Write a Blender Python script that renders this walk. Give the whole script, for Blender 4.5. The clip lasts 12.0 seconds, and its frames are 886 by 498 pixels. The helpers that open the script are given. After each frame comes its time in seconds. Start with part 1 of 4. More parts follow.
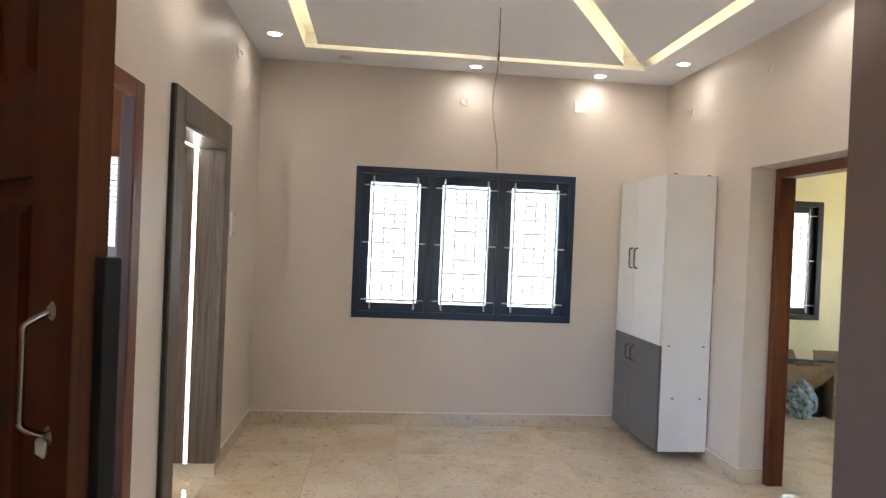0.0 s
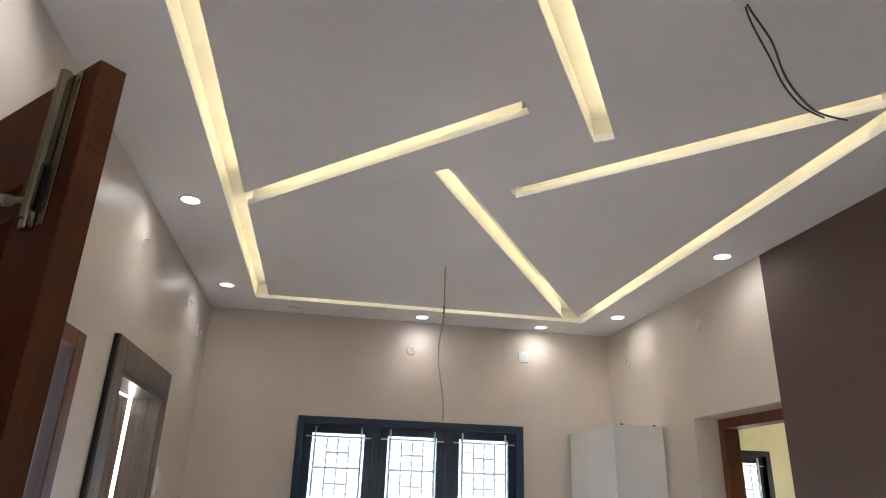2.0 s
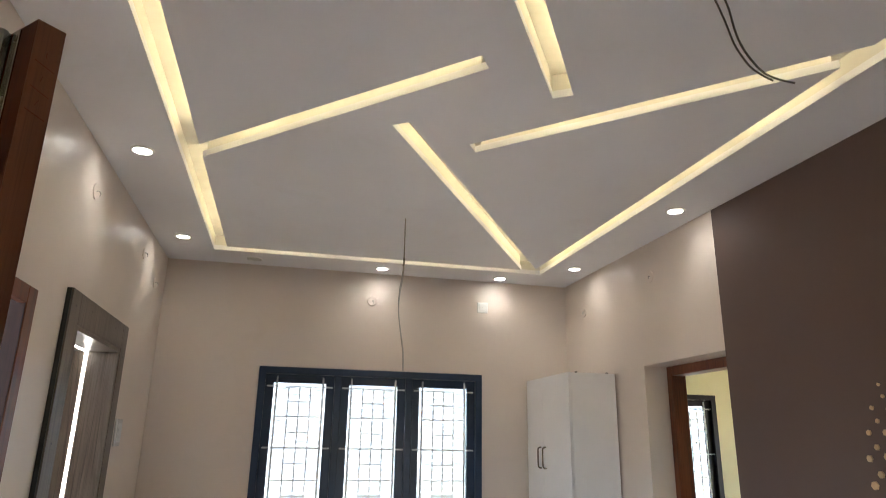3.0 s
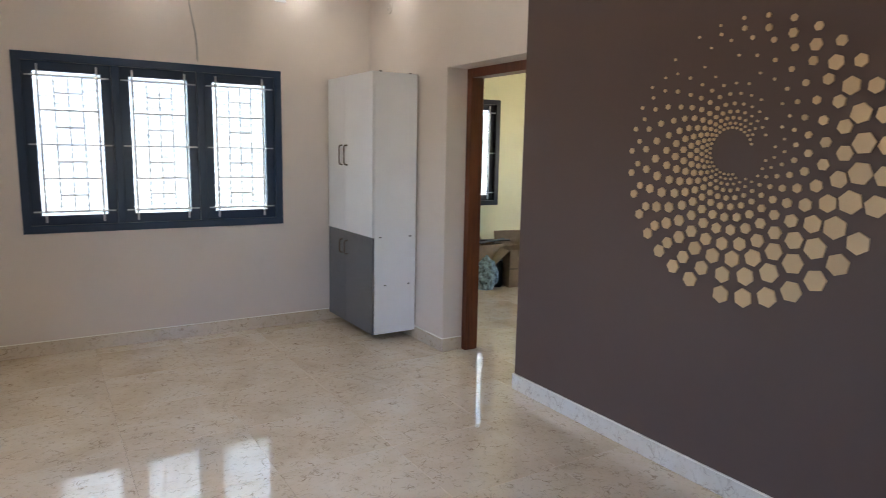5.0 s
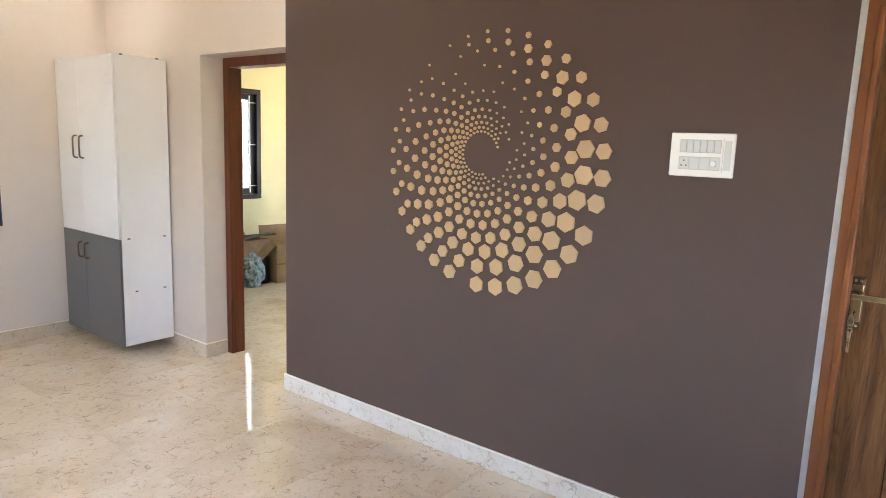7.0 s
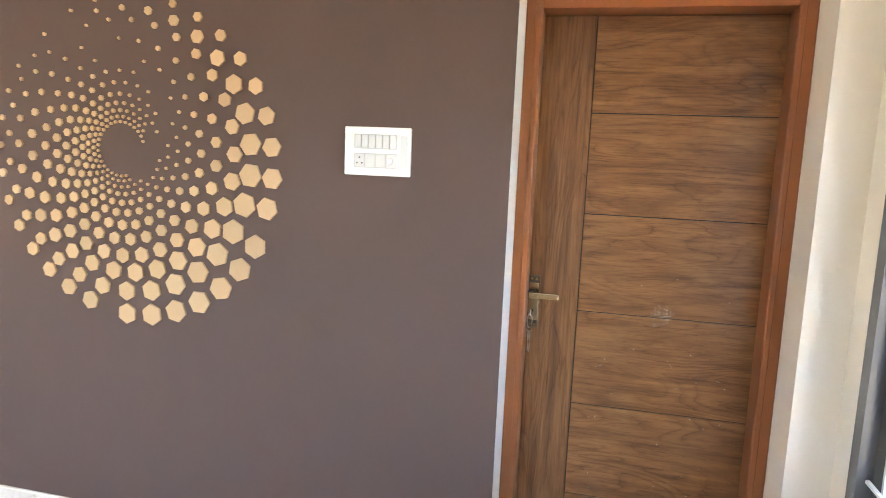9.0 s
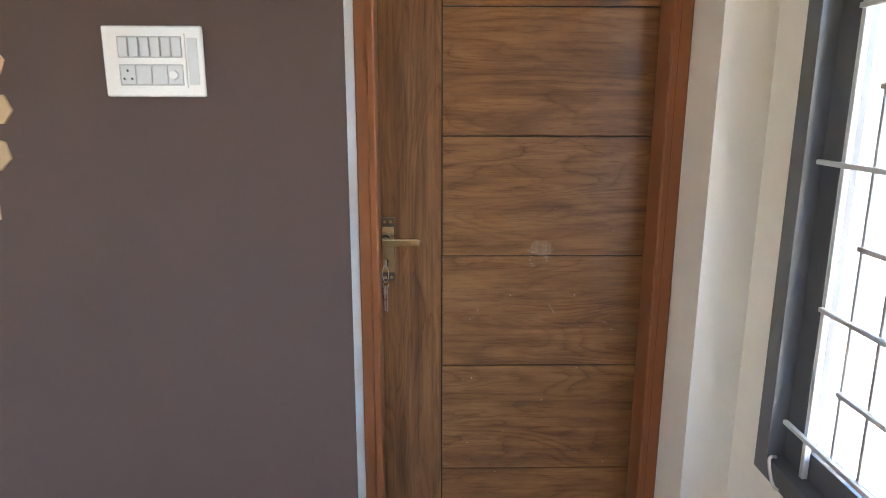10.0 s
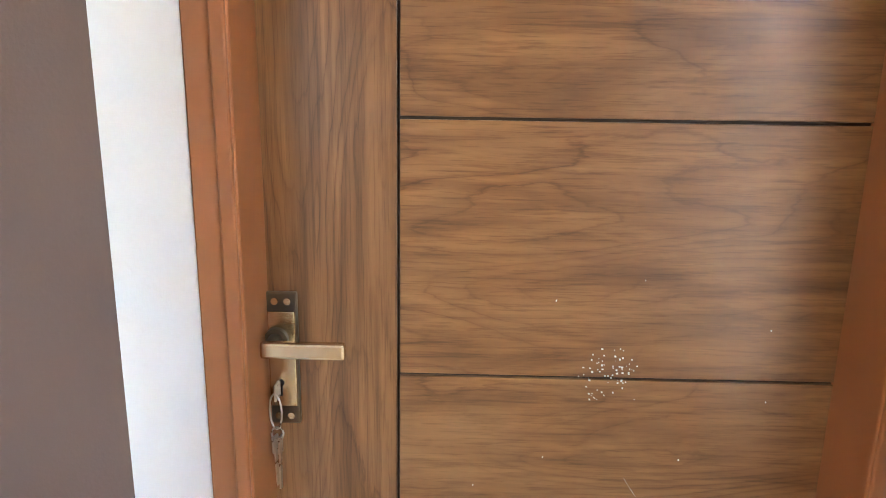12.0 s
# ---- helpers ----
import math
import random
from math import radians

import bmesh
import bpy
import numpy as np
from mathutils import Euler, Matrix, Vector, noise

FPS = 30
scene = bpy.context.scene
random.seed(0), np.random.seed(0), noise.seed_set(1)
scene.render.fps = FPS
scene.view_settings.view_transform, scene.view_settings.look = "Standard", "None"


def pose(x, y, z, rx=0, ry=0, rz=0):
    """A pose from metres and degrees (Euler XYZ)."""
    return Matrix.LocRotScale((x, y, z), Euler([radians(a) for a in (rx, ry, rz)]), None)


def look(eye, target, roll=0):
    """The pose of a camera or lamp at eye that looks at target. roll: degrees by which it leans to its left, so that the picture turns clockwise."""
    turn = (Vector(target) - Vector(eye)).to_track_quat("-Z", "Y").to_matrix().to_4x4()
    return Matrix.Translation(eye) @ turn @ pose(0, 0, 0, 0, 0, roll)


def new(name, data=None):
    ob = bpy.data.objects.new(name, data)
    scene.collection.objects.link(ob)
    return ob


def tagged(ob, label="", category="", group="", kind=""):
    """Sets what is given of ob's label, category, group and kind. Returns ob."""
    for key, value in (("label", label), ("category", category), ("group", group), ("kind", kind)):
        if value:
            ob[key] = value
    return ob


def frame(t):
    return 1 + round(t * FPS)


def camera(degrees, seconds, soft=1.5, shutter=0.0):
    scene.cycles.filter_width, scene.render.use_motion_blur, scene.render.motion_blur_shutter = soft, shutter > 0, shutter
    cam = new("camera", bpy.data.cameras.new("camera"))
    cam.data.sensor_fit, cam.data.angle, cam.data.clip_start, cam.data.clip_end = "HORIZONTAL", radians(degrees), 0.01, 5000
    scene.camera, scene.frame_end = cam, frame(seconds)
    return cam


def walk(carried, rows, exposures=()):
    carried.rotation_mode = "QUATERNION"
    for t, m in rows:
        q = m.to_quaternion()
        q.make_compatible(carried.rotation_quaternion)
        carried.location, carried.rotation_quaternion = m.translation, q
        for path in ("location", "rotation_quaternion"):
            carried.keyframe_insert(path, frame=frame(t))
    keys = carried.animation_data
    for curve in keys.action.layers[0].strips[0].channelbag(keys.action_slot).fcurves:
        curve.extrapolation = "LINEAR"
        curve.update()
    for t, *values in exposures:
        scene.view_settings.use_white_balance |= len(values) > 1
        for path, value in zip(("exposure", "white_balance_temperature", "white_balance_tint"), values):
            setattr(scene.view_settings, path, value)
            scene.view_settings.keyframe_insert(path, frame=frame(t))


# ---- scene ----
cam = camera(68.5, 12.0, soft=0.8, shutter=0.15)
# seconds, eye x y z, yaw, pitch, roll
ROWS = [
    (0.0, 0.012, 0.000, 1.537, -5.74, -0.52, -2.38),
    (0.5, 0.002, -0.007, 1.513, 0.23, 7.45, -3.00),
    (1.0, -0.011, -0.015, 1.534, -0.58, 16.10, -4.10),
    (1.5, -0.006, -0.014, 1.562, -6.53, 23.10, -4.32),
    (2.0, 0.007, -0.019, 1.572, -10.39, 20.89, -1.83),
    (2.5, 0.018, -0.033, 1.574, -12.68, 20.25, -1.18),
    (3.0, 0.018, -0.049, 1.589, -13.57, 16.50, -0.99),
    (3.2, 0.014, -0.039, 1.589, -13.77, 11.59, -1.05),
    (4.8, -0.055, 0.025, 1.545, -26.40, -8.70, -1.45),
    (5.0, -0.078, 0.046, 1.537, -31.78, -8.66, -1.10),
    (5.5, -0.106, 0.053, 1.554, -40.74, -8.42, -1.51),
    (6.0, -0.093, 0.051, 1.570, -45.49, -8.47, -1.80),
    (6.5, -0.082, 0.048, 1.569, -49.01, -8.71, -2.30),
    (6.7, -0.080, 0.045, 1.584, -50.07, -8.76, -2.32),
    (8.3, 0.087, 0.056, 1.594, -67.51, -10.40, -1.40),
    (8.5, 0.165, 0.043, 1.584, -70.40, -9.69, -1.92),
    (9.0, 0.364, 0.059, 1.567, -76.45, -7.84, -2.41),
    (9.5, 0.584, 0.140, 1.564, -84.20, -9.06, -0.88),
    (10.0, 0.855, 0.136, 1.494, -90.97, -12.84, -0.09),
    (10.5, 1.175, 0.077, 1.454, -91.15, -15.51, 0.07),
    (11.0, 1.470, 0.082, 1.434, -92.36, -17.31, -0.50),
    (11.5, 1.772, 0.044, 1.444, -91.57, -16.58, -0.37),
    (12.0, 1.914, 0.028, 1.412, -88.71, -12.63, -0.85),
]
EXPOSURES = [
    (0.0, 3.85, 6000, 10), (0.5, 3.89, 6050, 10), (1.0, 3.74, 6480, 10), (2.0, 3.42, 5670, 10),
    (3.0, 3.4, 5970, 10), (5.0, 3.48, 5740, 10), (5.5, 3.29, 5750, 10), (6.0, 3.88, 6150, 10),
    (6.5, 4.2, 6150, 10), (8.5, 4.94, 6200, 10), (9.0, 4.99, 6200, 10), (9.5, 4.88, 6040, 10),
    (10.0, 4.37, 5970, 10), (10.5, 4.73, 6200, 10), (11.0, 4.86, 6120, 10), (11.5, 5.06, 6080, 10),
    (12.0, 5.09, 6340, 10),
]
walk(cam, [(t, pose(x, y, z, 90 + pitch, roll, yaw)) for t, x, y, z, yaw, pitch, roll in ROWS], EXPOSURES)

# ---- plan (metres) ----
XW, XE, XD = -0.987, 2.491, 2.784      # west wall, east wall, recessed door wall
YN, YS = 5.46, -0.70                   # north and south walls
ZC = 2.989                             # ceiling
WT = 0.23                              # wall thickness
OP0, OP1, OPZ = 3.251, 4.152, 2.128    # opening to the second room
YR, YP = 0.345, -0.567                 # recess of the walnut door, between brown wall and pier
XF = 2.68                              # front of the walnut door's frame
WE = 0.30                              # thickness of the east wall

# ---- light ----
world = bpy.data.worlds.new("world")
scene.world = world
world.use_nodes = True
wn = world.node_tree.nodes
sky = wn.new("ShaderNodeTexSky")
sky.sky_type, sky.sun_disc = "NISHITA", False
sky.sun_elevation, sky.sun_rotation = radians(63), radians(252)
sky.air_density, sky.dust_density = 1.0, 2.0
wn["Background"].inputs[1].default_value = 0.14
world.node_tree.links.new(sky.outputs[0], wn["Background"].inputs[0])


def lamp(name, kind, energy, m, color=(1, 1, 1), **kw):
    d = bpy.data.lights.new(name, kind)
    d.energy, d.color = energy, color
    if kind == "SUN":
        d.angle = kw["angle"]
    if kind == "AREA":
        d.shape, d.size, d.size_y, d.spread = "RECTANGLE", kw["w"], kw["h"], kw["spread"]
    ob = new(name, d)
    ob.matrix_world = m
    return ob


lamp("sun", "SUN", 5.0, look((0, 0, 0), (-0.44, 0.14, -0.90)), (1.0, 0.95, 0.87), angle=radians(0.5))


# ---- materials ----
def nodes_of(name):
    m = bpy.data.materials.new(name)
    m.use_nodes = True
    t = m.node_tree
    return m, t, t.nodes["Principled BSDF"]


def link(t, a, b):
    t.links.new(a, b)


def coords(t, scale=(1, 1, 1), random_shift=False, object_space=True):
    c = t.nodes.new("ShaderNodeTexCoord")
    mp = t.nodes.new("ShaderNodeMapping")
    mp.inputs["Scale"].default_value = scale
    link(t, c.outputs["Object" if object_space else "Generated"], mp.inputs["Vector"])
    if random_shift:
        info = t.nodes.new("ShaderNodeObjectInfo")
        mul = t.nodes.new("ShaderNodeMath")
        mul.operation = "MULTIPLY"
        mul.inputs[1].default_value = 37.0
        link(t, info.outputs["Random"], mul.inputs[0])
        link(t, mul.outputs[0], mp.inputs["Location"])
    return mp.outputs[0]


def noise_tex(t, vec, scale, detail=4, rough=0.55, distort=0.0):
    n = t.nodes.new("ShaderNodeTexNoise")
    n.inputs["Scale"].default_value, n.inputs["Detail"].default_value = scale, detail
    n.inputs["Roughness"].default_value, n.inputs["Distortion"].default_value = rough, distort
    link(t, vec, n.inputs["Vector"])
    return n.outputs["Fac"]


def ramp(t, fac, stops):
    r = t.nodes.new("ShaderNodeValToRGB")
    e = r.color_ramp.elements
    while len(e) < len(stops):
        e.new(0.5)
    for el, (p, c) in zip(e, stops):
        el.position, el.color = p, (*c, 1)
    link(t, fac, r.inputs[0])
    return r.outputs[0]


def mix(t, fac, a, b, mode="MIX"):
    m = t.nodes.new("ShaderNodeMix")
    m.data_type, m.blend_type = "RGBA", mode
    for value, sock in ((fac, m.inputs[0]), (a, m.inputs[6]), (b, m.inputs[7])):
        if isinstance(value, (int, float)):
            sock.default_value = value
        elif isinstance(value, tuple):
            sock.default_value = (*value, 1)
        else:
            link(t, value, sock)
    return m.outputs[2]


def bump(t, bsdf, height, strength, distance=0.002):
    b = t.nodes.new("ShaderNodeBump")
    b.inputs["Strength"].default_value, b.inputs["Distance"].default_value = strength, distance
    link(t, height, b.inputs["Height"])
    link(t, b.outputs[0], bsdf.inputs["Normal"])


def rough_range(t, bsdf, fac, lo, hi):
    r = t.nodes.new("ShaderNodeMapRange")
    r.inputs["To Min"].default_value, r.inputs["To Max"].default_value = lo, hi
    link(t, fac, r.inputs[0])
    link(t, r.outputs[0], bsdf.inputs["Roughness"])


def plain(name, color, rough=0.5, metal=0.0, vary=0.12, scale=3.0, fine=60.0, relief=0.1, spec=0.5, uneven=0.03):
    """Paint, metal or laminate: broad unevenness, fine grain and a little relief."""
    m, t, b = nodes_of(name)
    v = coords(t)
    broad, grain = noise_tex(t, v, scale, 3), noise_tex(t, v, fine, 5)
    dark = tuple(c * (1 - vary) for c in color)
    light = tuple(min(1, c * (1 + vary * 0.5)) for c in color)
    link(t, ramp(t, broad, [(0.3, dark), (0.7, light)]), b.inputs["Base Color"])
    rough_range(t, b, grain, max(0.02, rough - uneven), rough + uneven)
    b.inputs["Metallic"].default_value = metal
    b.inputs["Specular IOR Level"].default_value = spec
    if relief:
        bump(t, b, grain, relief)
    return m


def wall_paint(name, color, rough, spec=0.5):
    """Rolled emulsion over trowelled putty."""
    m, t, b = nodes_of(name)
    v = coords(t)
    broad, mid, grain = noise_tex(t, v, 0.9, 3), noise_tex(t, v, 6.0, 4), noise_tex(t, v, 220.0, 3)
    base = ramp(t, broad, [(0.3, tuple(c * 0.95 for c in color)), (0.7, tuple(min(1, c * 1.03) for c in color))])
    smudge = ramp(t, noise_tex(t, v, 2.3, 6, 0.65, 0.6), [(0.58, (1, 1, 1)), (0.8, (0.93, 0.92, 0.9))])
    link(t, mix(t, 0.8, base, smudge, "MULTIPLY"), b.inputs["Base Color"])
    rough_range(t, b, mid, rough - 0.06, rough + 0.08)
    b.inputs["Specular IOR Level"].default_value = spec
    hsum = t.nodes.new("ShaderNodeMath")
    hsum.operation = "MULTIPLY_ADD"
    hsum.inputs[1].default_value = 4.0
    link(t, mid, hsum.inputs[0])
    link(t, grain, hsum.inputs[2])
    bump(t, b, hsum.outputs[0], 0.13, 0.003)
    return m


def wood(name, dark, mid, light, along, rough=0.35, size=3.0, stretch=6.0, shift=True, spec=0.5, rings=9.0, contrast=1.0, line=0.6):
    """Sliced wood: contour lines of growth rings, long streaks and short pores along the given axis (0, 1, 2)."""
    m, t, b = nodes_of(name)

    def along_scale(k):
        sc = [1.0, 1.0, 1.0]
        sc[along] = 1.0 / k
        return tuple(sc)

    def math_node(op, a, c):
        n = t.nodes.new("ShaderNodeMath")
        n.operation = op
        for k, v in enumerate((a, c)):
            if isinstance(v, float):
                n.inputs[k].default_value = v
            else:
                link(t, v, n.inputs[k])
        return n.outputs[0]

    v = coords(t, along_scale(stretch), shift)
    vf = coords(t, along_scale(stretch * 5), shift)
    field = noise_tex(t, v, size, 2, 0.45, 0.5)
    wobble = noise_tex(t, v, size * 9, 4, 0.6, 0.3)
    saw = math_node("FRACT", math_node("ADD", math_node("MULTIPLY", field, rings), math_node("MULTIPLY", wobble, 0.75)), 0.0)
    streaks = noise_tex(t, vf, 75.0, 6, 0.7, 0.3)
    pores = noise_tex(t, vf, 230.0, 3, 0.6)
    tone = noise_tex(t, v, size * 1.6, 3)
    thick = noise_tex(t, v, size * 3.0, 2)
    soft_dark = tuple(0.4 * p + 0.6 * q for p, q in zip(dark, mid))
    base = ramp(t, tone, [(0.36, mid), (0.66, light)])
    rings_c = ramp(t, saw, [(0.0, soft_dark), (0.12, mid), (0.40, light), (0.74, light), (0.90, soft_dark), (1.0, dark)])
    c = mix(t, math_node("MULTIPLY", ramp(t, thick, [(0.34, (0.25, 0.25, 0.25)), (0.62, (1, 1, 1))]), line), base, rings_c)
    lines = ramp(t, streaks, [(0.36, (0.42, 0.38, 0.35)), (0.46, (0.88, 0.86, 0.85)), (0.60, (1.0, 1.0, 1.0)), (0.72, (1.14, 1.13, 1.10))])
    c = mix(t, 0.8 * contrast, c, lines, "MULTIPLY")
    pits = ramp(t, pores, [(0.36, (0.62, 0.58, 0.54)), (0.46, (1, 1, 1))])
    link(t, mix(t, 0.7 * contrast, c, pits, "MULTIPLY"), b.inputs["Base Color"])
    rough_range(t, b, streaks, rough - 0.06, rough + 0.1)
    b.inputs["Specular IOR Level"].default_value = spec
    bump(t, b, pores, 0.05, 0.001)
    return m


def walnut(name, dark, mid, light, along, size, stretch, rings):
    """Walnut laminate: soft broad bands, sparse fine growth lines, long streaks and short pores."""
    m, t, b = nodes_of(name)

    def scale_by(k):
        sc = [1.0, 1.0, 1.0]
        sc[along] = 1.0 / k
        return tuple(sc)

    def calc(op, a, c):
        n = t.nodes.new("ShaderNodeMath")
        n.operation = op
        for k, v in enumerate((a, c)):
            if isinstance(v, float):
                n.inputs[k].default_value = v
            else:
                link(t, v, n.inputs[k])
        return n.outputs[0]

    v, vf = coords(t, scale_by(stretch), True), coords(t, scale_by(stretch * 5), True)
    field = noise_tex(t, v, size, 2, 0.45, 0.5)
    wobble = noise_tex(t, v, size * 9, 4, 0.6, 0.3)
    phase = calc("FRACT", calc("ADD", calc("MULTIPLY", field, rings), calc("MULTIPLY", wobble, 0.9)), 0.0)
    broad = calc("ADD", calc("MULTIPLY", noise_tex(t, v, size * 2.6, 4, 0.6, 1.2), 0.65), calc("MULTIPLY", noise_tex(t, vf, size * 5.0, 4, 0.6), 0.35))
    c = ramp(t, broad, [(0.28, tuple(0.4 * p + 0.6 * q for p, q in zip(dark, mid))), (0.45, tuple(0.6 * p + 0.4 * q for p, q in zip(mid, light))), (0.60, light), (0.74, tuple(1.28 * p for p in light))])
    gate = ramp(t, noise_tex(t, v, size * 2.2, 2), [(0.36, (0.15,) * 3), (0.62, (0.85,) * 3)])
    fine = ramp(t, phase, [(0.0, (0.46, 0.39, 0.34)), (0.06, (0.84, 0.81, 0.78)), (0.30, (1.04, 1.04, 1.03)), (0.60, (1, 1, 1)), (0.93, (0.76, 0.72, 0.68)), (1.0, (0.46, 0.39, 0.34))])
    c = mix(t, gate, c, mix(t, 1.0, c, fine, "MULTIPLY"))
    streaks, pores = noise_tex(t, vf, 120.0, 6, 0.7, 0.3), noise_tex(t, vf, 380.0, 3, 0.6)
    c = mix(t, 0.86, c, ramp(t, streaks, [(0.34, (0.60, 0.55, 0.52)), (0.46, (0.92, 0.91, 0.90)), (0.58, (1, 1, 1)), (0.72, (1.15, 1.14, 1.12))]), "MULTIPLY")
    c = mix(t, 0.55, c, ramp(t, pores, [(0.36, (0.60, 0.55, 0.50)), (0.45, (1, 1, 1))]), "MULTIPLY")
    link(t, c, b.inputs["Base Color"])
    rough_range(t, b, streaks, 0.27, 0.42)
    bump(t, b, pores, 0.05, 0.001)
    return m


def marble(name, rough, tones, strength=1.0):
    """Polished cream vitrified tile with clouds and thin broken brown veins."""
    m, t, b = nodes_of(name)
    v = coords(t, (1, 1, 1), True)
    cloud = noise_tex(t, v, 2.0, 5, 0.6, 0.8)
    base = ramp(t, cloud, list(zip((0.25, 0.5, 0.75), tones)))
    c = base
    warp = t.nodes.new("ShaderNodeTexNoise")
    warp.inputs["Scale"].default_value, warp.inputs["Detail"].default_value = 5.0, 4
    link(t, v, warp.inputs["Vector"])
    bent = t.nodes.new("ShaderNodeVectorMath")
    bent.operation = "MULTIPLY_ADD"
    bent.inputs[1].default_value = (0.28, 0.28, 0.28)
    link(t, warp.outputs["Color"], bent.inputs[0])
    link(t, v, bent.inputs[2])
    for scale, gate_lo, width, col, amount in ((9.0, 0.49, 0.034, (0.20, 0.12, 0.06), 0.70), (18.0, 0.50, 0.060, (0.28, 0.18, 0.10), 0.60), (36.0, 0.50, 0.11, (0.38, 0.27, 0.15), 0.36)):
        crack = t.nodes.new("ShaderNodeTexVoronoi")
        crack.feature = "DISTANCE_TO_EDGE"
        crack.inputs["Scale"].default_value = scale
        link(t, bent.outputs[0], crack.inputs["Vector"])
        gate = noise_tex(t, v, scale * 1.1, 4, 0.6)
        thin = ramp(t, crack.outputs["Distance"], [(0.0, (amount * strength,) * 3), (width * 0.4, (amount * strength * 0.5,) * 3), (width, (0, 0, 0))])
        spots = ramp(t, gate, [(gate_lo, (0, 0, 0)), (gate_lo + 0.14, (1, 1, 1))])
        c = mix(t, mix(t, 1.0, thin, spots, "MULTIPLY"), c, col)
    speck = ramp(t, noise_tex(t, v, 55.0, 4, 0.7), [(0.62, (1, 1, 1)), (0.74, (0.84, 0.76, 0.66))])
    link(t, mix(t, 0.8, c, speck, "MULTIPLY"), b.inputs["Base Color"])
    rough_range(t, b, noise_tex(t, v, 3.0, 3), max(0.0, rough - 0.02), rough + 0.012)
    b.inputs["Specular IOR Level"].default_value = 0.9
    wave = noise_tex(t, v, 1.6, 1)
    bump(t, b, wave, 0.016, 0.01)
    return m


def emitter(name, color, strength):
    m, t, b = nodes_of(name)
    b.inputs["Base Color"].default_value = (*color, 1)
    b.inputs["Emission Color"].default_value = (*color, 1)
    b.inputs["Emission Strength"].default_value = strength
    return m


def glass(name):
    m, t, b = nodes_of(name)
    b.inputs["Base Color"].default_value = (0.93, 0.97, 1.0, 1)
    b.inputs["Roughness"].default_value = 0.03
    b.inputs["Transmission Weight"].default_value = 1.0
    b.inputs["IOR"].default_value = 1.45
    return m


PAINT = wall_paint("warm_white_paint", (0.70, 0.615, 0.54), 0.37)
PAINT_CREAM = wall_paint("cream_paint", (0.91, 0.87, 0.77), 0.4)
PAINT_YELLOW = wall_paint("yellow_paint", (0.70, 0.665, 0.42), 0.45)
BROWN = wall_paint("cocoa_paint", (0.115, 0.0775, 0.0645), 0.55, 0.28)
WHITE = wall_paint("ceiling_white", (0.86, 0.87, 0.91), 0.6)
TROUGH = plain("trough_white", (0.8, 0.78, 0.72), 0.6)
STRIP_WHITE = wall_paint("edge_white", (0.80, 0.86, 0.885), 0.4)
MARBLE = marble("cream_marble", 0.0, ((0.60, 0.475, 0.315), (0.73, 0.605, 0.44), (0.80, 0.71, 0.57)))
SKIRT = marble("skirting_marble", 0.2, ((0.66, 0.60, 0.50), (0.76, 0.71, 0.63), (0.80, 0.77, 0.71)), 0.8)
SKIRT_TAN = marble("tan_skirting_marble", 0.15, ((0.56, 0.45, 0.31), (0.66, 0.56, 0.43), (0.72, 0.64, 0.53)))
BOLT = plain("aged_bolt_steel", (0.42, 0.39, 0.35), 0.24, 1.0)
GROUT = plain("grout", (0.58, 0.48, 0.36), 0.6)
WALNUT_H = walnut("walnut_laminate_level", (0.058, 0.023, 0.009), (0.157, 0.069, 0.026), (0.292, 0.144, 0.056), 1, 5.0, 5.0, 22.0)
WALNUT_V = walnut("walnut_laminate_upright", (0.055, 0.022, 0.009), (0.146, 0.065, 0.025), (0.262, 0.128, 0.051), 2, 8.0, 9.0, 16.0)
GROOVE = plain("dark_groove", (0.03, 0.014, 0.006), 0.6)
FRAME_BROWN = plain("brown_enamel_frame", (0.30, 0.106, 0.036), 0.38, vary=0.06, scale=2.5, fine=12, relief=0, uneven=0.02)
MAHOGANY = wood("mahogany_polish", (0.028, 0.006, 0.002), (0.138, 0.030, 0.0075), (0.225, 0.055, 0.015), 2, 0.42, 3.0, 9.0, False, 0.15, 6.0, 0.6, 0.4)
EDGE_WOOD = wood("pale_door_edge", (0.06, 0.018, 0.008), (0.16, 0.055, 0.024), (0.25, 0.095, 0.042), 2, 0.5, 3.0, 9.0, False, 0.3, 6.0, 0.6, 0.4)
# Near-black wood that puts shade into the colour of the entrance jamb.
JAMB_SHADE = wood("shaded_jamb_wood", (0.008, 0.003, 0.0015), (0.018, 0.006, 0.003), (0.032, 0.011, 0.005), 2, 0.5, 4.0, 10.0, False, 0.2, 6.0)
TEAK = wood("teak_frame", (0.046, 0.011, 0.004), (0.115, 0.029, 0.010), (0.175, 0.048, 0.017), 2, 0.36, 4.0, 10.0, False, 0.4, 6.0)
DARK_LAM = wood("grey_brown_laminate", (0.055, 0.040, 0.032), (0.105, 0.08, 0.064), (0.16, 0.125, 0.10), 2, 0.35, 7.0, 12.0, False, 0.5, 8.0)
NAVY = plain("dark_window_enamel", (0.024, 0.042, 0.080), 0.3, vary=0.15, relief=0, uneven=0.0)
# Copies of the window enamel: one darkened as in shade, one paled by glare.
ENAMEL_SHADED = plain("shaded_window_enamel", (0.014, 0.013, 0.018), 0.35, vary=0.15, relief=0, uneven=0.0, spec=0.3)
ENAMEL_GLARE = plain("glare_window_enamel", (0.125, 0.13, 0.14), 0.25, vary=0.15, relief=0, uneven=0.0)
BAR = plain("silver_bar_paint", (0.68, 0.70, 0.71), 0.35, 0.1)
CAB_WHITE = plain("white_laminate", (0.87, 0.86, 0.85), 0.32, vary=0.03)
